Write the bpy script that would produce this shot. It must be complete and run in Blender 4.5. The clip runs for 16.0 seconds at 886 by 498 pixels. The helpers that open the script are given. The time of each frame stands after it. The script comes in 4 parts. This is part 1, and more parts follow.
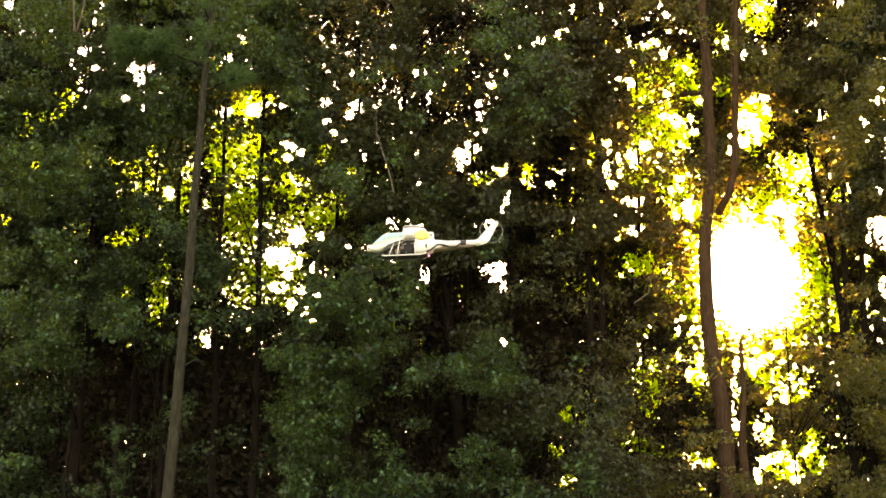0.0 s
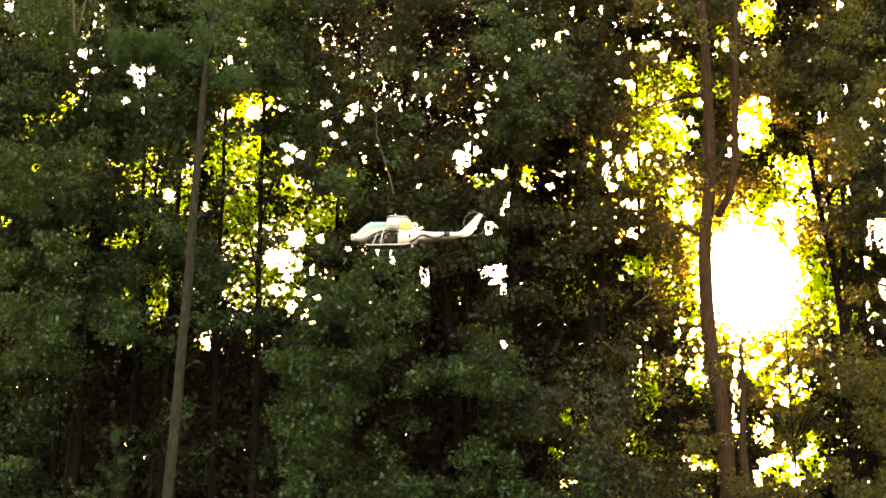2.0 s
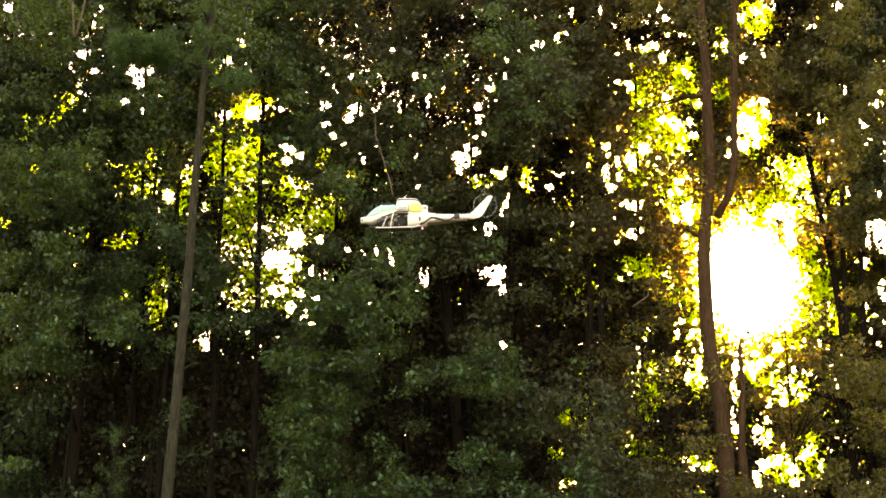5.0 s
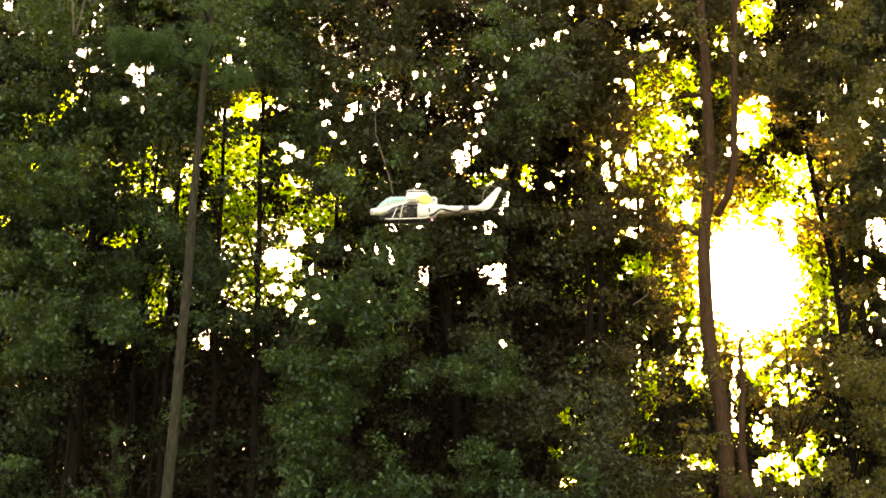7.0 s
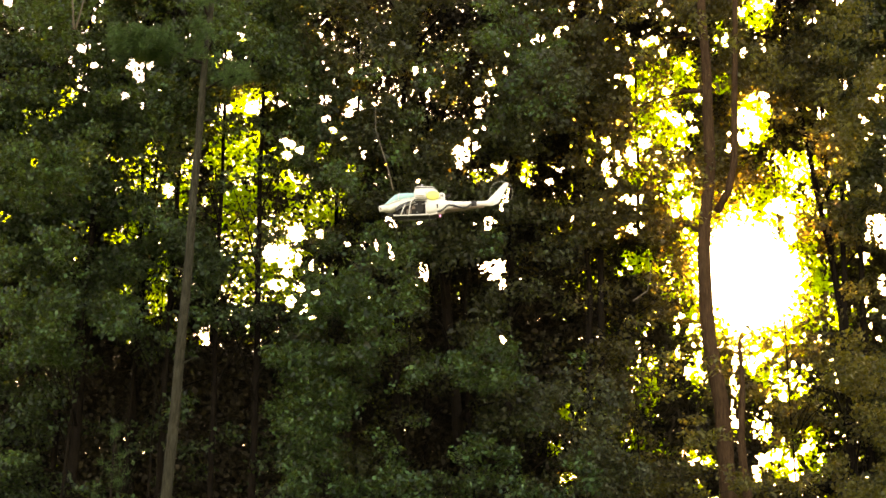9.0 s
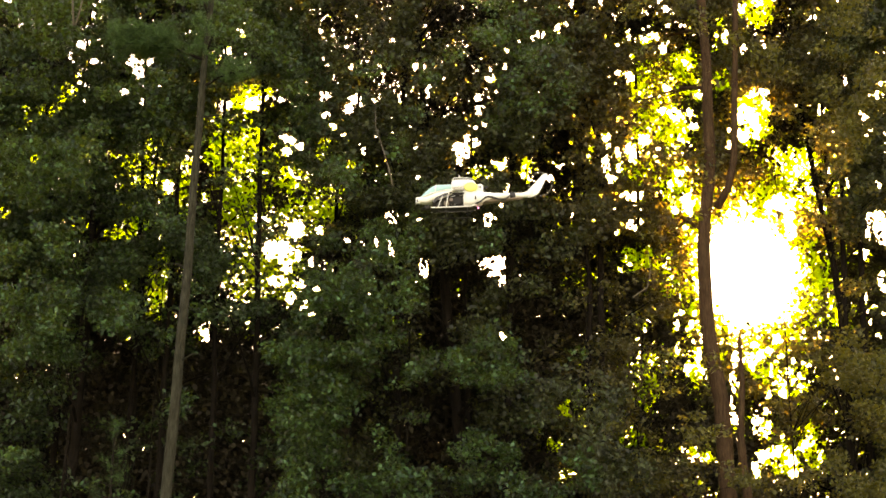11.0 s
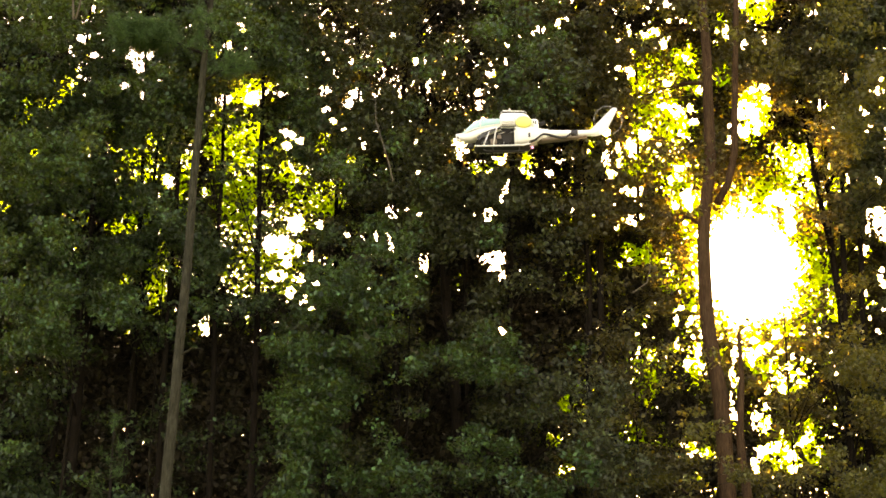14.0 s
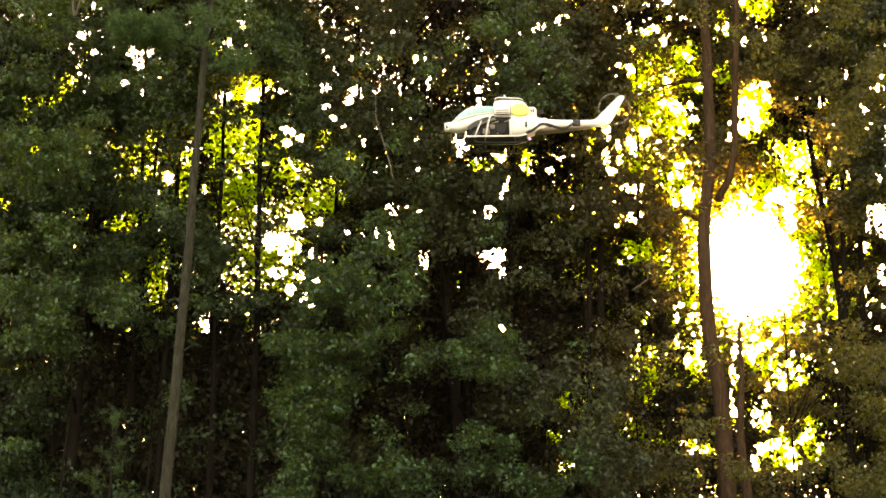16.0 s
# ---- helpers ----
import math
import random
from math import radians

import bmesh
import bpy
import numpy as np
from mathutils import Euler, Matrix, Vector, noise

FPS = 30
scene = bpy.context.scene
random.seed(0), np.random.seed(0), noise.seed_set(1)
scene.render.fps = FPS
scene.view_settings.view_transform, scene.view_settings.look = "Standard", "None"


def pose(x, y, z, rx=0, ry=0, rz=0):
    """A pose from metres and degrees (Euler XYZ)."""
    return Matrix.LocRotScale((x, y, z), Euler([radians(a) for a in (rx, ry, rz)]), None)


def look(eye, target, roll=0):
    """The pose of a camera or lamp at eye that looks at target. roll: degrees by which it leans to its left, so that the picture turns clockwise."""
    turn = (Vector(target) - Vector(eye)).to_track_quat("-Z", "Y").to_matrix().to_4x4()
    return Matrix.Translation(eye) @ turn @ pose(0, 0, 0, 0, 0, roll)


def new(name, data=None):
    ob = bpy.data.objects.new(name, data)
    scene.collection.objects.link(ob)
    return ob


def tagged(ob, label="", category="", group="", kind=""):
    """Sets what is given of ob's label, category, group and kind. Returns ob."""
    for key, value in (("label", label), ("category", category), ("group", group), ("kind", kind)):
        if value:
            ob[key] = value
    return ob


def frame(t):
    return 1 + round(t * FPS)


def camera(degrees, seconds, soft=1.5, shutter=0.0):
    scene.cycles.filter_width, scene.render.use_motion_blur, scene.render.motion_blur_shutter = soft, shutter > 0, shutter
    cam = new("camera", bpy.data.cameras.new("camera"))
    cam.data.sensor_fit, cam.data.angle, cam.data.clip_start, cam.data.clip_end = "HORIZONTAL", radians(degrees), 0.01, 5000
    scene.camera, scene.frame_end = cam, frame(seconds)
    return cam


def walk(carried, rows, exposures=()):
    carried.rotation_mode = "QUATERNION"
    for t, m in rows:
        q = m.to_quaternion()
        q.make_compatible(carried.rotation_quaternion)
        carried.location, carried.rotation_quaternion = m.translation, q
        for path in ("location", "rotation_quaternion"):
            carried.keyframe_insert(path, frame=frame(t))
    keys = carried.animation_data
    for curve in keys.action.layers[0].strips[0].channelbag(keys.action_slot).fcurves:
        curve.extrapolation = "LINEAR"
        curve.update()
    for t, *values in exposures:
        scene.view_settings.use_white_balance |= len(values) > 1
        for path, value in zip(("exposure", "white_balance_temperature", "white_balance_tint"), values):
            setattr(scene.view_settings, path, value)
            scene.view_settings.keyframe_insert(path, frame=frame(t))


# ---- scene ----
EYE = (0.0, 0.0, 1.6)
cam = camera(40, 16.0, soft=1.6)
walk(cam, [
    (0.0, pose(*EYE, 105.920, 0, 0.040) @ pose(0, 0, 0, 0, 0, 0.000)),
    (0.5, pose(*EYE, 105.955, 0, 0.040) @ pose(0, 0, 0, 0, 0, 0.000)),
    (1.0, pose(*EYE, 105.987, 0, 0.040) @ pose(0, 0, 0, 0, 0, 0.000)),
    (1.5, pose(*EYE, 105.995, 0, 0.040) @ pose(0, 0, 0, 0, 0, 0.000)),
    (2.0, pose(*EYE, 106.027, 0, 0.040) @ pose(0, 0, 0, 0, 0, 0.000)),
    (2.5, pose(*EYE, 106.027, 0, 0.040) @ pose(0, 0, 0, 0, 0, 0.000)),
    (3.0, pose(*EYE, 106.064, 0, 0.027) @ pose(0, 0, 0, 0, 0, 0.000)),
    (3.5, pose(*EYE, 106.064, 0, 0.008) @ pose(0, 0, 0, 0, 0, 0.000)),
    (4.0, pose(*EYE, 106.069, 0, 0.000) @ pose(0, 0, 0, 0, 0, 0.000)),
    (6.5, pose(*EYE, 106.032, 0, 0.000) @ pose(0, 0, 0, 0, 0, 0.000)),
    (7.0, pose(*EYE, 106.000, 0, 0.000) @ pose(0, 0, 0, 0, 0, 0.000)),
    (7.5, pose(*EYE, 105.960, 0, 0.000) @ pose(0, 0, 0, 0, 0, 0.000)),
    (8.0, pose(*EYE, 105.920, 0, 0.000) @ pose(0, 0, 0, 0, 0, 0.000)),
    (8.5, pose(*EYE, 105.867, 0, 0.000) @ pose(0, 0, 0, 0, 0, 0.019)),
    (9.0, pose(*EYE, 105.806, 0, 0.000) @ pose(0, 0, 0, 0, 0, 0.032)),
    (11.5, pose(*EYE, 105.601, 0, -0.008) @ pose(0, 0, 0, 0, 0, 0.083)),
    (12.0, pose(*EYE, 105.561, 0, -0.008) @ pose(0, 0, 0, 0, 0, 0.108)),
    (12.5, pose(*EYE, 105.521, 0, -0.008) @ pose(0, 0, 0, 0, 0, 0.127)),
    (13.0, pose(*EYE, 105.495, 0, -0.008) @ pose(0, 0, 0, 0, 0, 0.127)),
    (13.5, pose(*EYE, 105.441, 0, -0.013) @ pose(0, 0, 0, 0, 0, 0.165)),
    (14.0, pose(*EYE, 105.396, 0, -0.013) @ pose(0, 0, 0, 0, 0, 0.203)),
    (14.5, pose(*EYE, 105.343, 0, -0.013) @ pose(0, 0, 0, 0, 0, 0.203)),
    (15.0, pose(*EYE, 105.314, 0, -0.008) @ pose(0, 0, 0, 0, 0, 0.203)),
    (15.5, pose(*EYE, 105.282, 0, 0.000) @ pose(0, 0, 0, 0, 0, 0.203)),
    (16.0, pose(*EYE, 105.261, 0, -0.008) @ pose(0, 0, 0, 0, 0, 0.203)),
], exposures=((0.0, 3.10, 12000, 28), (4.0, 3.10, 12000, 28), (9.0, 3.05, 12000, 28), (12.0, 3.08, 12000, 28), (15.0, 3.15, 12000, 28), (16.0, 3.15, 12000, 28)))

# ---- world, sun, exposure ----
SUN_AZ, SUN_EL = 14.45, 14.05           # where the sun stands, degrees east of the view and above the horizon
LAMP_EL = 17.0                        # the beam comes in a little above the disc, so that the disc does not shade the wood
world = bpy.data.worlds.new("evening_sky")
scene.world = world
world.use_nodes = True
wn = world.node_tree.nodes
sky = wn.new("ShaderNodeTexSky")
sky.sky_type, sky.sun_disc = "NISHITA", False
sky.sun_elevation, sky.sun_rotation = radians(SUN_EL), radians(SUN_AZ)
sky.air_density, sky.dust_density, sky.ozone_density = 1.0, 2.5, 0.6
wn["Background"].inputs["Strength"].default_value = 0.15
world.node_tree.links.new(sky.outputs["Color"], wn["Background"].inputs["Color"])

sun = new("sun_lamp", bpy.data.lights.new("sun_lamp", "SUN"))
sun.data.energy, sun.data.angle, sun.data.color = 5.0, radians(0.6), (1.0, 0.90, 0.72)
toward = Vector((math.sin(radians(SUN_AZ)) * math.cos(radians(LAMP_EL)), math.cos(radians(SUN_AZ)) * math.cos(radians(LAMP_EL)), math.sin(radians(LAMP_EL))))
sun.matrix_world = look(toward * 60, (0, 0, 0))


# ---- materials ----
def material(name):
    m = bpy.data.materials.new(name)
    m.use_nodes = True
    n = m.node_tree.nodes
    return m, n, m.node_tree.links, n["Principled BSDF"]


def plain(name, colour, rough=0.5, metal=0.0, wear=0.15, scale=40.0, bump=0.0):
    """Paint, plastic or metal with uneven tone and gloss."""
    m, n, l, b = material(name)
    tex, ramp = n.new("ShaderNodeTexNoise"), n.new("ShaderNodeMix")
    co = n.new("ShaderNodeTexCoord")
    ramp.data_type = "RGBA"
    tex.inputs["Scale"].default_value, tex.inputs["Detail"].default_value = scale, 6
    l.new(co.outputs["Object"], tex.inputs["Vector"])
    ramp.inputs["A"].default_value = (*[c * (1 - wear) for c in colour], 1)
    ramp.inputs["B"].default_value = (*[min(1, c * (1 + wear)) for c in colour], 1)
    l.new(tex.outputs["Fac"], ramp.inputs["Factor"])
    l.new(ramp.outputs["Result"], b.inputs["Base Color"])
    b.inputs["Roughness"].default_value, b.inputs["Metallic"].default_value = rough, metal
    if bump:
        bp = n.new("ShaderNodeBump")
        bp.inputs["Strength"].default_value = bump
        l.new(tex.outputs["Fac"], bp.inputs["Height"])
        l.new(bp.outputs["Normal"], b.inputs["Normal"])
    return m


def foliage(name, dark, light, through_colour, share, gloss, ahead=0.0):
    """Leaves: each one its own tone, slow changes over the crown, sunlight passing through the blade."""
    m, n, l, b = material(name)
    geo, ramp, noise_tex = n.new("ShaderNodeNewGeometry"), n.new("ShaderNodeMix"), n.new("ShaderNodeTexNoise")
    co, tone, mul = n.new("ShaderNodeTexCoord"), n.new("ShaderNodeMix"), n.new("ShaderNodeMath")
    ramp.data_type = tone.data_type = "RGBA"
    ramp.inputs["A"].default_value, ramp.inputs["B"].default_value = (*dark, 1), (*light, 1)
    noise_tex.inputs["Scale"].default_value, noise_tex.inputs["Detail"].default_value = 0.8, 3
    l.new(co.outputs["Object"], noise_tex.inputs["Vector"])
    mul.operation = "MULTIPLY"
    skew = n.new("ShaderNodeMath")
    skew.operation, skew.inputs[1].default_value = "POWER", 2.6
    l.new(geo.outputs["Random Per Island"], skew.inputs[0])
    l.new(skew.outputs[0], mul.inputs[0])
    l.new(noise_tex.outputs["Fac"], mul.inputs[1])
    mul2 = n.new("ShaderNodeMath")
    mul2.operation, mul2.inputs[1].default_value = "MULTIPLY", 1.7
    l.new(mul.outputs[0], mul2.inputs[0])
    l.new(mul2.outputs[0], ramp.inputs["Factor"])
    l.new(ramp.outputs["Result"], b.inputs["Base Color"])
    b.inputs["Roughness"].default_value, b.inputs["Specular IOR Level"].default_value = gloss, 0.22
    tr, mix = n.new("ShaderNodeBsdfTranslucent"), n.new("ShaderNodeMixShader")
    tone.inputs["A"].default_value = (*[c * 0.50 for c in through_colour], 1)
    tone.inputs["B"].default_value = (*through_colour, 1)
    l.new(geo.outputs["Random Per Island"], tone.inputs["Factor"])
    l.new(tone.outputs["Result"], tr.inputs["Color"])
    mix.inputs["Fac"].default_value = share
    l.new(b.outputs["BSDF"], mix.inputs[1])
    l.new(tr.outputs["BSDF"], mix.inputs[2])
    last = mix
    if ahead:
        # part of the light passes through the thin blade, gold-tinted to imitate sun glare
        on, blend = n.new("ShaderNodeBsdfRefraction"), n.new("ShaderNodeMixShader")
        on.inputs["Color"].default_value = (1.0, 0.68, 0.10, 1)
        on.inputs["Roughness"].default_value, on.inputs["IOR"].default_value = 0.42, 1.22
        blend.inputs["Fac"].default_value = ahead
        l.new(mix.outputs["Shader"], blend.inputs[1])
        l.new(on.outputs["BSDF"], blend.inputs[2])
        last = blend
    l.new(last.outputs["Shader"], n["Material Output"].inputs["Surface"])
    return m


def bark(name, dark, light, scale, relief):
    """Bark with upright furrows and lichen blotches."""
    m, n, l, b = material(name)
    co, mp, tex, blot = n.new("ShaderNodeTexCoord"), n.new("ShaderNodeMapping"), n.new("ShaderNodeTexNoise"), n.new("ShaderNodeTexNoise")
    mix, mix2, bp = n.new("ShaderNodeMix"), n.new("ShaderNodeMix"), n.new("ShaderNodeBump")
    mix.data_type = mix2.data_type = "RGBA"
    mp.inputs["Scale"].default_value = (scale, scale, scale * 0.16)
    l.new(co.outputs["Object"], mp.inputs["Vector"])
    l.new(mp.outputs["Vector"], tex.inputs["Vector"])
    tex.inputs["Scale"].default_value, tex.inputs["Detail"].default_value, tex.inputs["Roughness"].default_value = 1.0, 8, 0.7
    l.new(co.outputs["Object"], blot.inputs["Vector"])
    blot.inputs["Scale"].default_value, blot.inputs["Detail"].default_value = 3.2, 6
    mix.inputs["A"].default_value, mix.inputs["B"].default_value = (*dark, 1), (*light, 1)
    spread = n.new("ShaderNodeMapRange")
    spread.inputs["From Min"].default_value, spread.inputs["From Max"].default_value = 0.36, 0.64
    l.new(tex.outputs["Fac"], spread.inputs["Value"])
    l.new(spread.outputs["Result"], mix.inputs["Factor"])
    patch = n.new("ShaderNodeMapRange")
    patch.inputs["From Min"].default_value, patch.inputs["From Max"].default_value, patch.inputs["To Max"].default_value = 0.42, 0.68, 0.75
    l.new(blot.outputs["Fac"], patch.inputs["Value"])
    mix2.inputs["B"].default_value = (*[0.4 * d + 0.5 * g for d, g in zip(light, [0.25 * c for c in dark])], 1)
    l.new(mix.outputs["Result"], mix2.inputs["A"])
    l.new(patch.outputs["Result"], mix2.inputs["Factor"])
    l.new(mix2.outputs["Result"], b.inputs["Base Color"])
    bp.inputs["Strength"].default_value, bp.inputs["Distance"].default_value = relief, 0.03
    l.new(tex.outputs["Fac"], bp.inputs["Height"])
    l.new(bp.outputs["Normal"], b.inputs["Normal"])
    b.inputs["Roughness"].default_value, b.inputs["Specular IOR Level"].default_value = 0.9, 0.12
    return m


LEAF = foliage("broadleaf_foliage", (0.021, 0.024, 0.014), (0.080, 0.108, 0.048), (0.45, 0.46, 0.05), 0.08, 0.42, 0.036)
GREEN_LEAF = foliage("deep_green_foliage", (0.014, 0.026, 0.014), (0.062, 0.125, 0.054), (0.40, 0.50, 0.05), 0.10, 0.42, 0.02)
# the amber of the sun's glare is mixed into this leaf colour
GLARE_LEAF = foliage("glare_warmed_broadleaf_foliage", (0.028, 0.024, 0.013), (0.105, 0.104, 0.042), (0.50, 0.44, 0.05), 0.09, 0.42, 0.065)
# darker brown copy of the leaf, with the wood's inner shade in its colour
SHADE_LEAF = foliage("shade_toned_inner_foliage", (0.032, 0.025, 0.015), (0.074, 0.060, 0.034), (0.12, 0.12, 0.03), 0.015, 0.60)
THIN_LEAF = foliage("thin_sunlit_foliage", (0.016, 0.020, 0.006), (0.06, 0.080, 0.02), (0.66, 0.95, 0.07), 0.80, 0.40, 0.016)
SHRUB_LEAF = foliage("understory_foliage", (0.007, 0.017, 0.009), (0.070, 0.174, 0.068), (0.42, 0.52, 0.05), 0.19, 0.29)
# olive tone stands for the veil of sun glare over green leaves
GLARE_OLIVE_LEAF = foliage("glare_olive_understory_foliage", (0.031, 0.031, 0.013), (0.118, 0.135, 0.046), (0.54, 0.46, 0.05), 0.22, 0.33, 0.08)
NEEDLE = foliage("pine_needles", (0.030, 0.070, 0.024), (0.085, 0.185, 0.060), (0.2, 0.3, 0.04), 0.2, 0.5)
# near-black, because the shade on the stems is put into the bark colour
BARK = bark("shade_darkened_furrowed_bark", (0.009, 0.0065, 0.0045), (0.024, 0.017, 0.012), 26, 0.8)
# red-brown bark, warmed further to carry the glare of the sun
GLARE_BARK = bark("glare_reddened_furrowed_bark", (0.034, 0.017, 0.009), (0.105, 0.058, 0.030), 24, 0.9)
PINE_BARK = bark("pine_bark", (0.014, 0.011, 0.006), (0.062, 0.059, 0.039), 30, 1.0)
GREY_BARK = bark("pale_dead_wood", (0.07, 0.056, 0.040), (0.20, 0.165, 0.12), 30, 0.5)
WHITE = plain("white_fuselage_paint", (0.82, 0.79, 0.72), 0.30, 0, 0.06, 9)
# tan for seams and servos, and for shade painted under the boom
TAN = plain("tan_paint_and_underside_shade", (0.22, 0.16, 0.12), 0.5, 0, 0.2, 14)
BLACK = plain("black_stripe_paint", (0.022, 0.019, 0.017), 0.4, 0, 0.3, 30)
DARK = plain("dark_mechanics", (0.016, 0.013, 0.010), 0.8, 0.0, 0.6, 60)
# blue-green glass tint with the sky's pale reflection mixed into the colour
GLASS = plain("canopy_tint_and_reflection", (0.34, 0.62, 0.60), 0.12, 0, 0.1, 6)
YELLOW = plain("yellow_paint", (0.86, 0.83, 0.22), 0.4, 0, 0.06, 12)
METAL = plain("worn_aluminium", (0.55, 0.54, 0.52), 0.35, 0.9, 0.15, 50)
LENS = plain("pink_beacon_lens", (0.75, 0.30, 0.50), 0.2, 0, 0.1, 20)
lens_shader = LENS.node_tree.nodes["Principled BSDF"].inputs
lens_shader["Emission Color"].default_value, lens_shader["Emission Strength"].default_value = (1.0, 0.35, 0.75, 1), 0.3

# the sun's disc together with the glare round it
m_sun, n_sun, l_sun, b_sun = material("glaring_sun")
n_sun.remove(b_sun)
em = n_sun.new("ShaderNodeEmission")
em.inputs["Color"].default_value, em.inputs["Strength"].default_value = (1.0, 0.93, 0.74, 1), 8
l_sun.new(em.outputs["Emission"], n_sun["Material Output"].inputs["Surface"])

# blurred rotor ring: a faint veil
m_veil, n_veil, l_veil, b_veil = material("spinning_rotor_veil")
b_veil.inputs["Base Color"].default_value, b_veil.inputs["Alpha"].default_value = (0.4, 0.38, 0.34, 1), 0.28
b_veil.inputs["Roughness"].default_value = 0.6


def grass_field():
    m, n, l, b = material("mown_grass")
    co, t1, t2, mix = n.new("ShaderNodeTexCoord"), n.new("ShaderNodeTexNoise"), n.new("ShaderNodeTexNoise"), n.new("ShaderNodeMix")
    mul, bp = n.new("ShaderNodeMath"), n.new("ShaderNodeBump")
    mix.data_type = "RGBA"
    for t, s in ((t1, 0.15), (t2, 30.0)):
        t.inputs["Scale"].default_value, t.inputs["Detail"].default_value = s, 6
        l.new(co.outputs["Object"], t.inputs["Vector"])
    mul.operation = "MULTIPLY"
    l.new(t1.outputs["Fac"], mul.inputs[0])
    l.new(t2.outputs["Fac"], mul.inputs[1])
    mix.inputs["A"].default_value, mix.inputs["B"].default_value = (0.03, 0.05, 0.015, 1), (0.14, 0.16, 0.06, 1)
    l.new(mul.outputs[0], mix.inputs["Factor"])
    l.new(mix.outputs["Result"], b.inputs["Base Color"])
    b.inputs["Roughness"].default_value = 0.9
    bp.inputs["Strength"].default_value = 0.6
    l.new(t2.outputs["Fac"], bp.inputs["Height"])
    l.new(bp.outputs["Normal"], b.inputs["Normal"])
    return m


# ---- mesh helpers ----
def part(name, bm, mat, parent=None, label="", smooth=True):
    me = bpy.data.meshes.new(name)
    bm.to_mesh(me)
    bm.free()
    for p in me.polygons:
        p.use_smooth = smooth
    me.materials.append(mat)
    ob = new(name, me)
    ob.parent = parent
    if label:
        ob["label"] = label
    return ob


def tube(bm, points, radii, sides=8, cap=True):
    """A tapering round rod through the points."""
    rings = []
    whole = (Vector(points[-1]) - Vector(points[0])).normalized()
    side_axis = Vector((0, 1, 0)) if abs(whole.z) > 0.6 else Vector((0, 0, 1))
    for i, p in enumerate(points):
        a, c = Vector(points[max(i - 1, 0)]), Vector(points[min(i + 1, len(points) - 1)])
        d = (c - a).normalized()
        u = d.cross(side_axis).normalized()
        v = d.cross(u)
        rings.append([bm.verts.new(Vector(p) + radii[i] * (u * math.cos(k * math.tau / sides) + v * math.sin(k * math.tau / sides))) for k in range(sides)])
    for r, s in zip(rings, rings[1:]):
        for k in range(sides):
            bm.faces.new((r[k], r[(k + 1) % sides], s[(k + 1) % sides], s[k]))
    if cap:
        bm.faces.new(rings[0][::-1])
        bm.faces.new(rings[-1])
    return bm


def mesh_from_arrays(name, verts, quads, mat, parent):
    """A mesh of quads from arrays."""
    me = bpy.data.meshes.new(name)
    me.vertices.add(len(verts))
    me.vertices.foreach_set("co", verts.astype(np.float32).ravel())
    me.loops.add(quads.size)
    me.loops.foreach_set("vertex_index", quads.astype(np.int32).ravel())
    me.polygons.add(len(quads))
    me.polygons.foreach_set("loop_start", np.arange(0, quads.size, 4, dtype=np.int32))
    me.update(calc_edges=True)
    me.materials.append(mat)
    ob = new(name, me)
    ob.parent = parent
    return ob


rng = np.random.default_rng(7)


def unit(a):
    return a / np.maximum(np.linalg.norm(a, axis=1, keepdims=True), 1e-6)


def leaf_arrays(centre, length, width):
    """Pointed leaves round the given places, each a bent lozenge."""
    n = len(centre)
    normal = unit(np.stack([rng.normal(0, 0.55, n), rng.normal(0, 0.55, n), rng.normal(0.45, 0.5, n)], 1))
    along = rng.normal(0, 1, (n, 3))
    along[:, 2] -= 0.8
    along = unit(along - normal * np.sum(along * normal, 1, keepdims=True))
    side = np.cross(normal, along)
    s = length * rng.uniform(0.7, 1.3, (n, 1))
    w = width * s / length * rng.uniform(0.8, 1.2, (n, 1))
    fold = normal * w * rng.uniform(0.05, 0.3, (n, 1))
    base = centre - along * s * 0.5
    v = np.stack([base, base + along * s * 0.45 + side * w * 0.5 + fold, base + along * s, base + along * s * 0.45 - side * w * 0.5 + fold], 1)
    return v.reshape(-1, 3), np.arange(n)[:, None] * 4 + np.array([[0, 3, 2, 1]])


# ---- the setting: ground and sun ----
bm = bmesh.new()
bmesh.ops.create_grid(bm, x_segments=40, y_segments=40, size=2400)
ground = tagged(part("ground", bm, grass_field()), "mown green grass field reaching to the horizon", "ground", kind="structure")

# ball about nine times the sun's true width, to take in its glare
bm = bmesh.new()
bmesh.ops.create_uvsphere(bm, u_segments=48, v_segments=24, radius=900 * math.tan(radians(2.42)))
disc = tagged(part("sun", bm, m_sun), "low evening sun glaring white-gold between the trunks", "sun", kind="structure")
disc.location = Vector((math.sin(radians(SUN_AZ)) * math.cos(radians(SUN_EL)), math.cos(radians(SUN_AZ)) * math.cos(radians(SUN_EL)), math.sin(radians(SUN_EL)))) * 900 + Vector(EYE)

# ---- the wood ----
# Openings in the canopy, placed to fit the camera's view: centre and half sizes in metres on the upright plane of the
# wood's edge, 24 m from the camera.
LINE = 24.0
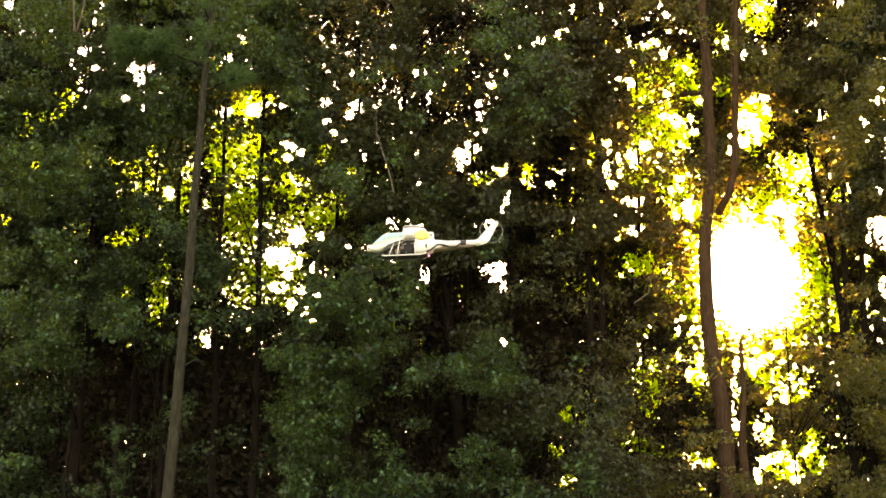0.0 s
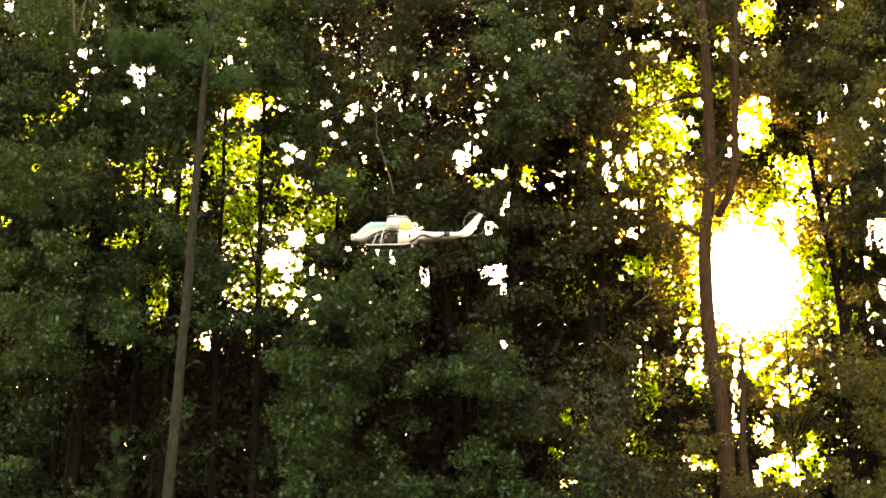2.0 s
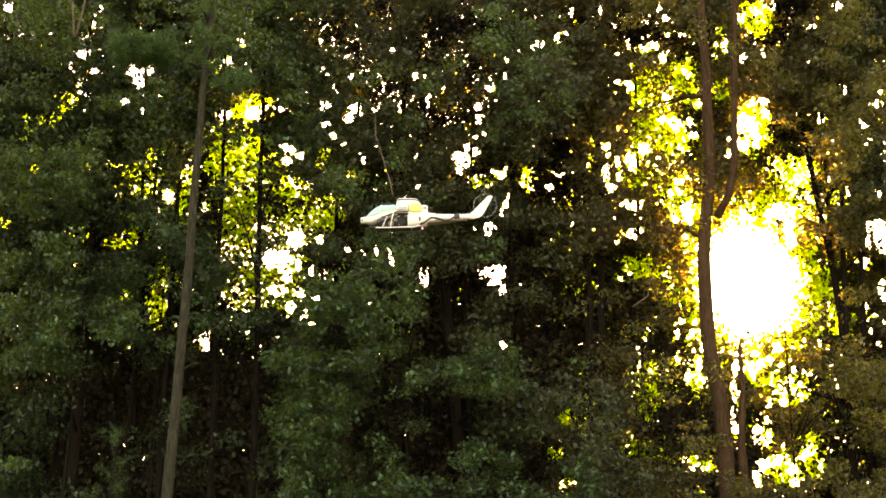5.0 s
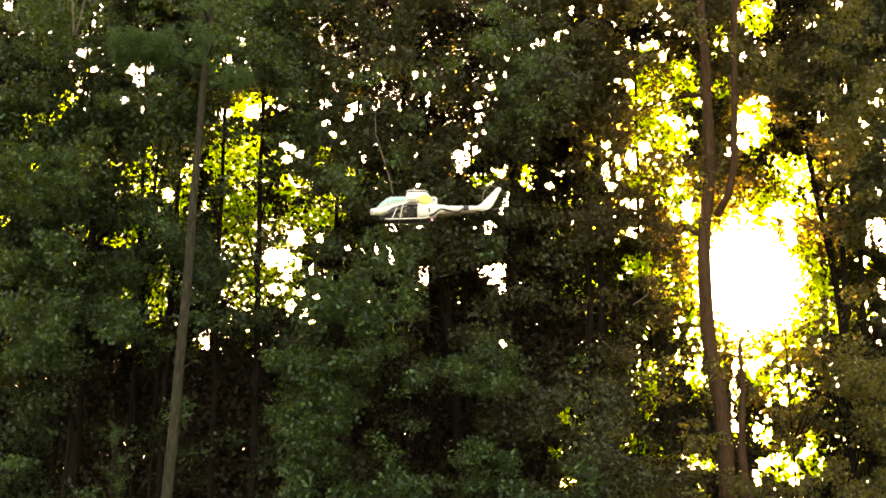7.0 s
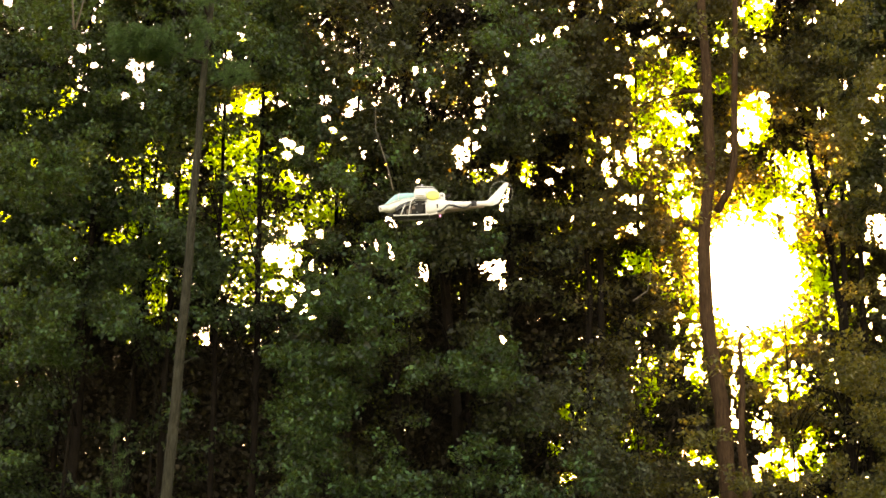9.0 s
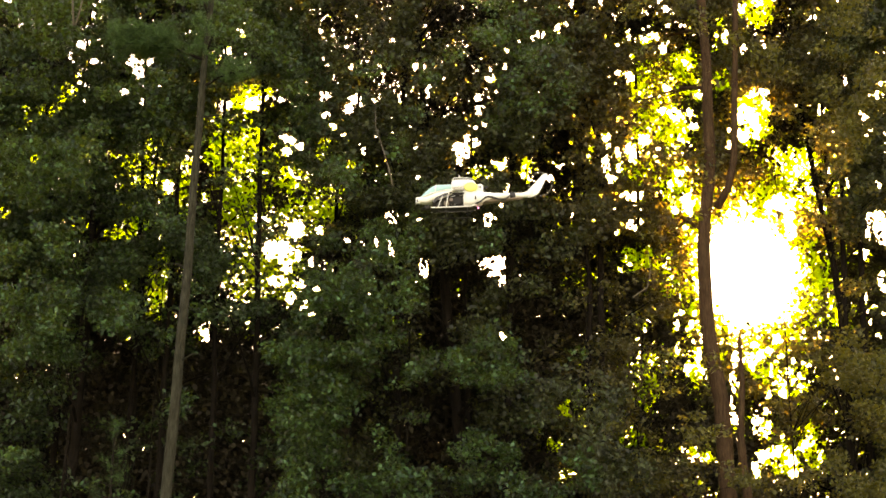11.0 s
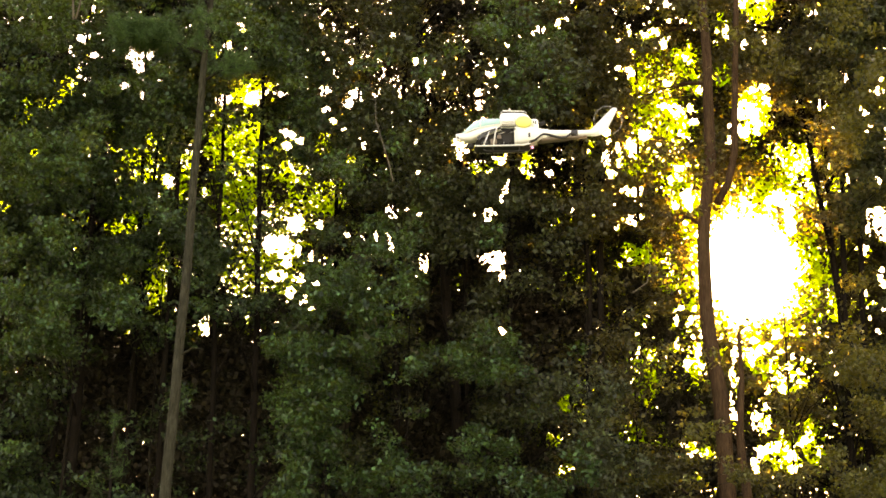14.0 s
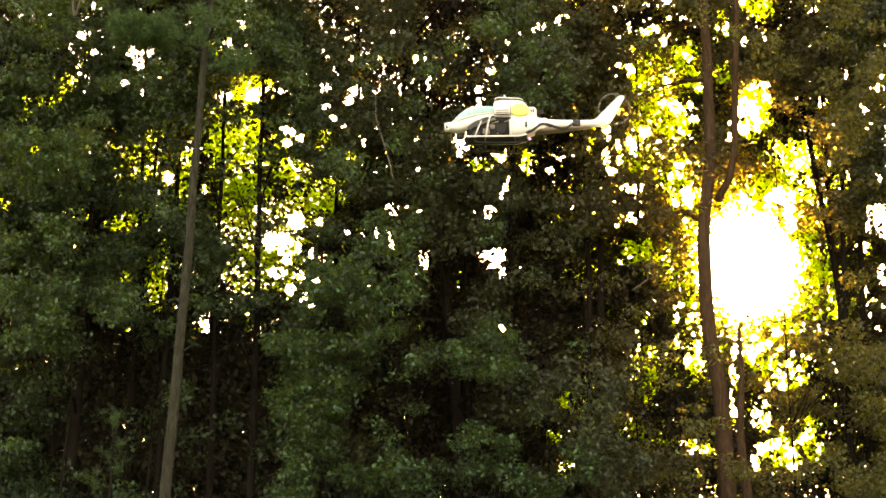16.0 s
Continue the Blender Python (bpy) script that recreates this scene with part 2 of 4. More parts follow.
NORTH_WEST_GAPS = [(-9.45, 13.98, 0.14, 0.14), (-7.59, 13.79, 0.06, 0.07), (-7.45, 13.95, 0.06, 0.12), (-7.58, 13.57, 0.09, 0.08), (-8.51, 13.35, 0.07, 0.05), (-7.74, 12.85, 0.12, 0.11), (-7.49, 12.46, 0.11, 0.09), (-7.79, 12.16, 0.07, 0.12), (-7.66, 12.29, 0.08, 0.07), (-7.75, 11.99, 0.07, 0.08), (-7.58, 11.91, 0.07, 0.08), (-7.89, 11.82, 0.06, 0.09), (-6.66, 12.48, 0.13, 0.13), (-6.74, 12.64, 0.07, 0.05), (-6.36, 12.48, 0.15, 0.09), (-6.49, 12.20, 0.12, 0.16), (-6.79, 11.77, 0.10, 0.09), (-6.37, 11.55, 0.06, 0.12), (-6.04, 11.90, 0.07, 0.05), (-5.51, 13.17, 0.06, 0.07), (-5.62, 12.13, 0.05, 0.05), (-4.66, 11.45, 0.17, 0.18)]
WEST_CROWN_GAPS = [(-4.38, 13.20, 0.09, 0.05), (-4.33, 13.08, 0.09, 0.07), (-4.61, 12.71, 0.11, 0.12), (-2.58, 12.51, 0.05, 0.05), (-2.49, 12.35, 0.06, 0.07), (-2.64, 13.16, 0.04, 0.07), (-4.20, 11.72, 0.07, 0.06), (-4.06, 11.51, 0.16, 0.18), (-4.11, 11.79, 0.06, 0.06), (-3.43, 11.59, 0.08, 0.06), (-2.52, 11.68, 0.13, 0.12), (-2.31, 12.07, 0.06, 0.12), (-2.48, 11.24, 0.11, 0.08), (-5.71, 9.65, 0.11, 0.17), (-5.89, 9.35, 0.04, 0.09), (-4.93, 9.35, 0.07, 0.07), (-4.98, 9.47, 0.05, 0.05), (-3.35, 10.76, 0.08, 0.08), (-3.19, 10.65, 0.14, 0.11), (-3.01, 10.55, 0.11, 0.10), (-3.27, 10.42, 0.11, 0.11), (-2.31, 10.98, 0.10, 0.09)]
GLADE_GAPS = [(-3.80, 9.02, 0.08, 0.15), (-3.63, 8.92, 0.06, 0.05), (-3.04, 8.72, 0.16, 0.21), (-2.51, 8.70, 0.10, 0.11), (-3.02, 9.67, 0.07, 0.07), (-3.72, 9.96, 0.07, 0.06), (-3.40, 8.28, 0.28, 0.26), (-3.18, 7.98, 0.14, 0.21), (-3.38, 7.62, 0.18, 0.12), (-2.95, 7.56, 0.13, 0.14), (-3.08, 7.27, 0.11, 0.14), (-2.96, 8.19, 0.09, 0.10), (-2.70, 8.04, 0.07, 0.12), (-2.47, 7.95, 0.10, 0.10), (-2.59, 8.40, 0.06, 0.05), (-2.59, 7.44, 0.11, 0.07), (-2.79, 7.13, 0.06, 0.09), (-2.63, 6.94, 0.10, 0.07), (-2.46, 7.66, 0.07, 0.05), (-2.21, 7.86, 0.06, 0.10), (-5.80, 8.58, 0.03, 0.10), (-5.68, 7.72, 0.05, 0.05)]
MIDDLE_CROWN_GAPS = [(-1.88, 13.52, 0.05, 0.04), (-1.11, 12.96, 0.08, 0.07), (-1.21, 12.85, 0.04, 0.04), (-1.46, 12.72, 0.04, 0.05), (-1.63, 12.50, 0.05, 0.06), (-1.98, 12.30, 0.04, 0.04), (-0.60, 12.38, 0.06, 0.14), (-0.42, 12.38, 0.05, 0.10), (-0.42, 12.12, 0.04, 0.06), (-0.38, 11.73, 0.10, 0.13), (-0.29, 11.90, 0.05, 0.05), (-0.30, 11.41, 0.05, 0.05), (-0.89, 11.72, 0.10, 0.07), (-0.89, 11.51, 0.10, 0.05), (-1.88, 11.63, 0.13, 0.11), (-2.01, 11.38, 0.09, 0.14), (-1.76, 11.48, 0.06, 0.06), (-1.39, 11.60, 0.05, 0.06), (-2.08, 10.81, 0.05, 0.05), (-1.67, 10.45, 0.05, 0.11), (-0.81, 10.55, 0.04, 0.08), (-0.57, 10.50, 0.07, 0.04), (-1.09, 10.84, 0.05, 0.04), (-0.53, 9.85, 0.05, 0.07)]
MIDDLE_GAPS = [(-1.05, 8.98, 0.13, 0.16), (-0.77, 9.03, 0.06, 0.07), (-0.49, 8.95, 0.10, 0.07), (-0.93, 8.70, 0.03, 0.10), (-1.98, 8.49, 0.07, 0.07), (-1.62, 8.47, 0.10, 0.08), (-1.38, 8.46, 0.06, 0.16), (-1.09, 8.40, 0.07, 0.11), (-1.06, 8.22, 0.07, 0.12), (-0.89, 7.97, 0.06, 0.05), (-1.03, 7.95, 0.05, 0.06), (-0.39, 7.89, 0.12, 0.18), (-0.47, 8.07, 0.05, 0.07), (-1.51, 7.37, 0.05, 0.05), (-1.40, 7.40, 0.05, 0.04), (0.33, 10.49, 0.14, 0.14), (0.50, 10.71, 0.09, 0.10), (0.66, 10.63, 0.11, 0.09), (0.58, 10.34, 0.07, 0.06), (0.31, 10.26, 0.11, 0.13)]
HIGH_CENTRE_GAPS = [(0.50, 14.05, 0.05, 0.04), (0.00, 12.08, 0.05, 0.10), (0.81, 12.54, 0.05, 0.04), (0.71, 12.26, 0.05, 0.04), (0.99, 12.31, 0.05, 0.07), (1.00, 12.07, 0.10, 0.10), (0.87, 11.83, 0.05, 0.06), (0.95, 11.65, 0.05, 0.06), (0.79, 11.41, 0.09, 0.08), (0.85, 11.04, 0.10, 0.06), (1.38, 12.74, 0.05, 0.10), (1.32, 12.35, 0.05, 0.10), (1.51, 12.95, 0.04, 0.05), (1.64, 12.96, 0.04, 0.05), (2.08, 13.11, 0.10, 0.10), (1.91, 13.05, 0.08, 0.06), (1.99, 13.75, 0.05, 0.06), (2.13, 13.79, 0.05, 0.04), (2.46, 13.19, 0.08, 0.06), (2.64, 13.36, 0.05, 0.07), (2.77, 13.84, 0.07, 0.10), (3.41, 13.90, 0.05, 0.16), (0.00, 12.46, 0.04, 0.06)]
TALL_CENTRE_GAPS = [(-0.42, 11.74, 0.11, 0.12), (-0.88, 11.65, 0.10, 0.09), (0.00, 12.07, 0.05, 0.10), (0.72, 11.63, 0.07, 0.10), (0.74, 11.29, 0.06, 0.08), (0.67, 10.96, 0.06, 0.06), (0.45, 10.43, 0.15, 0.15), (2.46, 13.23, 0.06, 0.13), (1.35, 12.77, 0.05, 0.11)]
CENTRE_GAPS = [(1.19, 10.11, 0.11, 0.10), (1.04, 10.18, 0.06, 0.06), (1.30, 10.25, 0.06, 0.06), (1.34, 9.62, 0.06, 0.10), (1.28, 9.47, 0.09, 0.09), (1.20, 9.25, 0.05, 0.09), (0.98, 9.00, 0.17, 0.10), (0.91, 8.82, 0.09, 0.07), (0.65, 8.92, 0.06, 0.06), (1.71, 10.11, 0.06, 0.05), (2.22, 9.84, 0.09, 0.07), (2.43, 10.10, 0.05, 0.05), (3.10, 8.92, 0.07, 0.06), (2.35, 8.80, 0.06, 0.07), (2.23, 8.72, 0.06, 0.06), (2.66, 9.04, 0.05, 0.11), (1.05, 7.94, 0.16, 0.19), (0.82, 8.00, 0.15, 0.10), (1.18, 8.04, 0.08, 0.14), (1.19, 7.62, 0.09, 0.13), (0.99, 7.79, 0.14, 0.09), (1.18, 6.47, 0.08, 0.10), (0.31, 7.36, 0.05, 0.05)]
EAST_GAPS = [(3.98, 13.15, 0.04, 0.12), (4.31, 12.96, 0.11, 0.11), (3.75, 12.88, 0.06, 0.07), (4.07, 12.59, 0.10, 0.08), (3.95, 12.12, 0.16, 0.13), (3.72, 12.20, 0.08, 0.09), (3.41, 10.74, 0.12, 0.10), (3.46, 10.55, 0.07, 0.08), (3.40, 10.14, 0.09, 0.26), (3.52, 9.83, 0.11, 0.11), (3.67, 10.05, 0.08, 0.11), (3.66, 10.43, 0.07, 0.14), (3.84, 10.49, 0.11, 0.09), (4.20, 10.71, 0.14, 0.14), (4.00, 10.30, 0.08, 0.18), (3.99, 9.43, 0.11, 0.12), (3.80, 9.46, 0.07, 0.12), (3.91, 8.82, 0.14, 0.11), (4.05, 8.91, 0.09, 0.09), (3.03, 10.33, 0.06, 0.08), (3.58, 8.66, 0.06, 0.06), (3.60, 7.87, 0.06, 0.06)]
NEAR_SUN_GAPS = [(4.68, 13.93, 0.06, 0.11), (4.83, 13.72, 0.08, 0.10), (4.54, 13.04, 0.15, 0.11), (4.70, 12.79, 0.10, 0.13), (4.83, 13.32, 0.06, 0.06), (5.14, 13.31, 0.08, 0.06), (5.15, 12.46, 0.10, 0.07), (5.86, 13.05, 0.06, 0.11), (6.06, 13.04, 0.09, 0.17), (5.85, 12.81, 0.07, 0.08), (6.45, 13.71, 0.09, 0.11), (6.82, 13.84, 0.10, 0.10), (6.95, 13.60, 0.05, 0.07), (7.10, 13.48, 0.06, 0.07), (6.43, 12.77, 0.07, 0.14), (6.88, 12.88, 0.05, 0.11), (4.76, 11.83, 0.10, 0.11), (5.41, 11.70, 0.11, 0.11), (4.63, 11.34, 0.11, 0.13), (4.91, 11.25, 0.14, 0.16), (5.19, 11.29, 0.09, 0.09), (5.26, 11.00, 0.11, 0.08), (7.19, 14.01, 0.05, 0.10)]
SUN_CROWN_GAPS = [(6.53, 11.70, 0.11, 0.11), (6.80, 11.78, 0.12, 0.11), (6.35, 11.24, 0.15, 0.25), (6.84, 11.50, 0.09, 0.11), (6.56, 11.16, 0.12, 0.25), (6.32, 10.81, 0.12, 0.20), (6.59, 10.81, 0.11, 0.13), (6.02, 10.93, 0.06, 0.11), (5.99, 10.58, 0.10, 0.14), (4.90, 9.95, 0.13, 0.10), (5.11, 10.05, 0.08, 0.09), (4.73, 9.70, 0.06, 0.08), (5.05, 9.28, 0.14, 0.26), (4.81, 9.13, 0.08, 0.09), (4.97, 8.77, 0.08, 0.06), (5.33, 9.28, 0.05, 0.09), (6.88, 9.28, 0.20, 0.24), (7.21, 9.33, 0.11, 0.13), (7.14, 8.76, 0.14, 0.24), (5.36, 8.64, 0.11, 0.24), (7.13, 9.00, 0.14, 0.19), (5.42, 9.74, 0.04, 0.06), (5.30, 10.03, 0.04, 0.06)]
FAR_EAST_GAPS = [(8.56, 14.01, 0.10, 0.11), (7.98, 13.52, 0.09, 0.08), (8.52, 11.99, 0.08, 0.13), (8.04, 11.41, 0.11, 0.10), (7.93, 11.30, 0.07, 0.06), (9.29, 11.96, 0.08, 0.08), (9.20, 11.68, 0.10, 0.08), (8.89, 11.21, 0.08, 0.10), (7.99, 10.28, 0.05, 0.19), (8.02, 9.99, 0.07, 0.07), (7.86, 9.19, 0.08, 0.06), (8.39, 9.74, 0.05, 0.11), (9.05, 9.68, 0.06, 0.10), (8.79, 9.00, 0.09, 0.15), (8.99, 9.04, 0.16, 0.15), (9.04, 8.70, 0.21, 0.39), (8.73, 8.70, 0.07, 0.24), (8.64, 8.22, 0.09, 0.17), (8.55, 7.27, 0.07, 0.12), (8.69, 7.09, 0.06, 0.07), (8.93, 7.62, 0.09, 0.24), (7.98, 7.44, 0.07, 0.09), (7.95, 8.34, 0.07, 0.11), (8.60, 6.78, 0.05, 0.10)]
UPPER_EAST_GAPS = [(8.50, 12.17, 0.06, 0.14), (8.54, 12.00, 0.07, 0.08), (7.99, 11.42, 0.07, 0.12), (7.91, 11.32, 0.05, 0.06), (8.89, 11.19, 0.08, 0.09), (8.82, 11.28, 0.05, 0.05), (8.89, 10.81, 0.06, 0.05), (9.00, 10.91, 0.05, 0.06), (9.22, 11.78, 0.05, 0.09), (9.31, 11.68, 0.06, 0.08), (9.15, 11.55, 0.05, 0.05), (7.91, 13.49, 0.07, 0.05), (7.81, 12.67, 0.05, 0.04)]
LOW_EAST_GAPS = [(4.80, 6.98, 0.08, 0.08), (5.06, 6.98, 0.08, 0.07), (4.70, 6.74, 0.07, 0.12), (4.99, 6.74, 0.07, 0.08), (4.89, 5.86, 0.09, 0.09), (5.17, 6.43, 0.06, 0.10), (5.10, 6.09, 0.07, 0.16), (5.15, 5.79, 0.09, 0.09), (5.35, 5.94, 0.06, 0.10), (4.70, 6.22, 0.06, 0.09), (5.82, 6.02, 0.07, 0.14), (6.16, 5.94, 0.09, 0.25), (6.33, 6.09, 0.10, 0.14), (6.51, 6.22, 0.09, 0.10), (6.69, 6.41, 0.11, 0.12), (6.73, 6.09, 0.09, 0.07), (7.00, 6.00, 0.07, 0.06), (6.23, 6.32, 0.09, 0.09), (5.79, 5.56, 0.08, 0.24), (5.73, 5.15, 0.06, 0.11), (5.77, 4.81, 0.09, 0.17)]
LOW_SUN_GAPS = [(5.83, 4.48, 0.07, 0.13), (5.81, 4.18, 0.04, 0.09), (6.73, 5.35, 0.09, 0.08), (6.48, 5.29, 0.07, 0.06), (6.37, 4.98, 0.06, 0.11), (6.18, 4.70, 0.10, 0.19), (6.37, 4.65, 0.10, 0.15), (6.27, 4.10, 0.12, 0.13), (6.51, 4.16, 0.08, 0.11), (6.12, 3.88, 0.09, 0.20), (6.79, 4.01, 0.13, 0.15), (6.81, 3.77, 0.11, 0.10), (7.09, 4.32, 0.10, 0.10), (6.49, 3.64, 0.08, 0.05), (8.51, 5.37, 0.09, 0.04), (7.87, 3.97, 0.03, 0.05), (-5.85, 4.21, 0.03, 0.03), (4.04, 6.63, 0.05, 0.10), (4.14, 6.82, 0.05, 0.06), (8.74, 6.51, 0.07, 0.05)]
# also placed to fit the camera's view: where thin sunlit leaves hang behind, where the wood is hollow and dark, and
# where green boughs reach out over the field
GLADES = [(-8.07, 11.73, 0.32, 0.28), (-8.87, 11.32, 0.19, 0.14), (-8.36, 11.34, 0.35, 0.20), (-8.80, 10.96, 0.32, 0.24), (-8.61, 10.25, 0.16, 0.18), (-9.05, 9.05, 0.16, 0.20), (-6.30, 10.05, 0.57, 0.55), (-6.38, 8.76, 0.42, 0.32), (-5.32, 9.56, 0.26, 1.00), (-4.74, 10.68, 0.31, 0.89), (-5.79, 7.62, 0.34, 0.96), (-6.33, 6.43, 0.12, 0.14), (-4.75, 6.57, 0.19, 0.22), (-3.91, 6.74, 0.11, 0.19), (-2.54, 10.49, 0.24, 0.31), (-2.39, 9.31, 0.40, 0.49), (-1.94, 10.14, 0.14, 0.13), (0.78, 9.93, 0.28, 0.22), (1.72, 9.95, 0.16, 0.35), (3.07, 11.57, 0.10, 0.10), (3.11, 10.55, 0.12, 0.50), (3.46, 13.01, 0.11, 0.21), (3.94, 8.10, 0.37, 0.29)]
LOW_SUN_GLADES = [(6.85, 5.54, 0.41, 0.46), (7.26, 4.32, 0.30, 0.47), (7.94, 7.03, 0.23, 0.42), (6.16, 6.11, 0.20, 0.54), (4.97, 5.88, 0.21, 0.36)]
LOW_GLADES = [(4.00, 5.65, 0.34, 0.79), (2.39, 5.00, 0.16, 0.27), (2.17, 4.32, 0.22, 0.15), (2.39, 3.72, 0.20, 0.22), (3.72, 4.48, 0.29, 0.29), (4.87, 4.15, 0.13, 0.15), (4.95, 3.64, 0.15, 0.13), (5.14, 4.10, 0.18, 0.15), (-6.09, 10.43, 0.36, 0.38), (5.91, 12.03, 0.24, 0.39), (5.99, 13.28, 0.20, 0.35), (7.27, 10.18, 0.71, 0.50), (8.16, 9.56, 0.23, 0.25), (-0.96, 6.86, 0.10, 0.09), (-3.10, 9.80, 0.47, 0.37), (-7.68, 8.92, 0.19, 0.11), (-7.55, 8.17, 0.14, 0.10), (-6.72, 8.60, 0.26, 0.17), (-6.69, 9.74, 0.19, 0.22), (-6.52, 9.27, 0.26, 0.12), (-6.41, 7.50, 0.18, 0.19), (6.39, 5.82, 0.38, 0.45), (6.63, 4.08, 0.38, 0.37)]
BRIGHT_GLADES = [(6.22, 7.83, 1.95, 2.0), (-4.13, 11.70, 0.53, 0.39), (-4.20, 10.55, 0.59, 0.76), (-4.18, 8.94, 0.61, 0.97), (-3.95, 7.74, 0.60, 0.66), (-3.28, 8.10, 0.51, 1.08), (-3.08, 8.94, 0.70, 0.49), (4.40, 11.83, 0.48, 0.78), (4.59, 10.93, 0.83, 0.76), (4.32, 10.18, 0.83, 0.50), (5.14, 12.22, 0.43, 0.65), (6.76, 13.75, 0.44, 0.43), (6.88, 9.62, 0.70, 0.44), (7.56, 9.31, 0.58, 0.37), (5.00, 9.56, 0.59, 0.74), (6.52, 11.19, 0.43, 0.69), (7.35, 7.50, 0.37, 1.06), (4.61, 7.74, 0.34, 0.71)]
HOLLOWS = [(-4.60, 3.60, 1.60, 0.95), (-6.51, 4.98, 1.23, 1.23), (-4.28, 4.98, 0.89, 1.90), (-0.27, 4.76, 0.78, 1.00), (1.91, 7.98, 0.92, 2.27), (-7.14, 9.56, 0.33, 1.36), (-2.73, 13.28, 1.10, 0.80), (-1.02, 13.28, 0.98, 0.80), (3.05, 7.50, 0.69, 1.06), (2.09, 10.55, 0.83, 0.76), (7.39, 13.28, 0.37, 0.80), (-8.14, 5.77, 0.56, 0.27), (-0.05, 7.03, 0.46, 0.93)]
WEST_CLUMPS = [(-8.86, 13.55, 1.35, 0.81, 0.50), (-8.54, 10.05, 1.18, 0.62, 0.90), (-8.35, 7.98, 1.27, 0.72, 0.60), (-7.80, 7.03, 1.48, 0.58, 1.00), (-8.31, 6.34, 0.91, 0.46, 0.80), (-8.07, 4.98, 0.78, 0.56, 0.14), (-8.28, 3.66, 0.88, 0.43, 0.13), (-4.70, 13.55, 0.61, 0.81, 0.80), (-3.70, 13.01, 0.49, 0.66, 0.40), (-2.28, 9.68, 0.59, 0.56, 0.60), (-1.66, 7.86, 1.27, 0.71, 0.80), (-2.10, 7.03, 1.25, 0.53, 0.80), (-2.53, 6.00, 1.13, 0.80, 0.90)]
EAST_CLUMPS = [(-2.05, 4.76, 1.45, 1.00, 0.90), (-2.90, 3.77, 0.77, 0.65, 0.70), (-0.95, 6.00, 0.90, 0.57, 0.80), (-0.26, 3.77, 1.21, 0.43, 0.50), (1.08, 6.11, 1.13, 0.69, 0.60), (2.55, 6.00, 1.01, 0.91, 0.45), (1.84, 4.43, 1.00, 1.10, 0.55), (3.05, 4.32, 1.33, 0.99, 0.60), (4.40, 4.76, 0.67, 1.22, 0.50), (0.88, 8.70, 0.70, 0.36, 0.50), (1.05, 13.28, 0.85, 0.80, 0.28), (2.00, 12.09, 0.96, 1.04, 0.33)]
FAR_EAST_CLUMPS = [(7.63, 11.70, 0.84, 0.65, 0.55), (9.06, 12.88, 0.61, 1.06, 0.60), (8.88, 10.93, 0.60, 0.76, 0.60), (7.94, 7.03, 0.91, 0.82, 0.40), (8.13, 5.43, 0.90, 1.01, 0.55), (8.32, 3.88, 0.66, 0.65, 0.90), (7.35, 4.10, 0.66, 0.66, 0.50), (5.84, 11.90, 0.36, 0.39, 0.40)]
SUN_GAP = (6.22, 7.83, 1.0, 1.10)
# loose clusters of small chinks: centre, spread, how many
CHINKS = [(-7.47, 12.22, 0.48, 0.59, 10), (-6.44, 12.09, 0.48, 0.65, 12), (-7.11, 13.01, 1.10, 0.80, 6), (-4.19, 13.01, 0.49, 0.53, 6), (-3.77, 11.70, 0.72, 0.39, 8), (-2.45, 11.83, 0.72, 0.65, 7), (-1.74, 12.35, 0.60, 0.79, 5), (-1.01, 11.45, 0.72, 0.64, 6), (-0.53, 12.09, 0.48, 0.78, 3), (0.91, 11.83, 0.36, 1.04, 18), (1.85, 13.41, 0.61, 0.67, 16), (2.51, 13.28, 0.37, 0.53, 8), (0.55, 10.81, 0.48, 0.51, 8), (-1.00, 10.62, 0.47, 0.38, 8), (-1.95, 10.62, 0.47, 0.38, 7)]
LOW_EAST_CHINKS = [(6.89, 5.32, 0.63, 0.90, 14), (8.08, 6.11, 0.56, 1.37, 11), (5.16, 6.34, 0.68, 1.03, 7), (6.02, 4.10, 0.66, 0.55, 5), (3.96, 12.75, 0.49, 0.79, 16), (4.83, 13.28, 0.49, 0.80, 14), (4.33, 10.43, 0.95, 1.01, 26), (3.69, 9.06, 0.58, 0.49, 12), (5.13, 9.80, 0.47, 0.74, 12), (2.64, 9.06, 0.47, 0.37, 6)]
EAST_CHINKS = [(1.11, 7.98, 0.46, 0.36, 12), (-1.09, 8.22, 0.81, 0.48, 10), (-2.68, 7.50, 0.57, 0.71, 12), (3.53, 7.98, 0.46, 0.36, 6), (4.04, 6.57, 0.34, 0.69, 8), (5.05, 6.34, 0.45, 0.69, 16), (6.39, 6.11, 0.56, 0.69, 20), (6.48, 4.32, 0.55, 0.77, 20), (6.64, 13.01, 0.61, 0.80, 14), (7.86, 11.57, 0.72, 0.77, 10), (9.05, 11.45, 0.48, 0.77, 8), (8.67, 7.50, 0.34, 1.06, 10), (7.95, 9.80, 0.47, 0.74, 8), (2.49, 7.98, 0.69, 1.19, 5), (0.75, 6.57, 0.57, 0.23, 4), (-5.82, 8.10, 0.46, 0.72, 4), (-7.59, 8.58, 0.46, 0.36, 5), (7.86, 6.11, 0.68, 1.37, 8)]
chinks = []
for cx, cz, sx, sz, count in CHINKS + LOW_EAST_CHINKS + EAST_CHINKS:
    for k in range(int((0.8 if cx < 3.4 and cz > 10.4 else 1.35) * count)):
        r = float(rng.uniform(0.018, 0.044))
        chinks.append((cx + float(rng.normal(0, sx * 0.6)), cz + float(rng.normal(0, sz * 0.6)), r, r * float(rng.uniform(0.8, 1.5))))
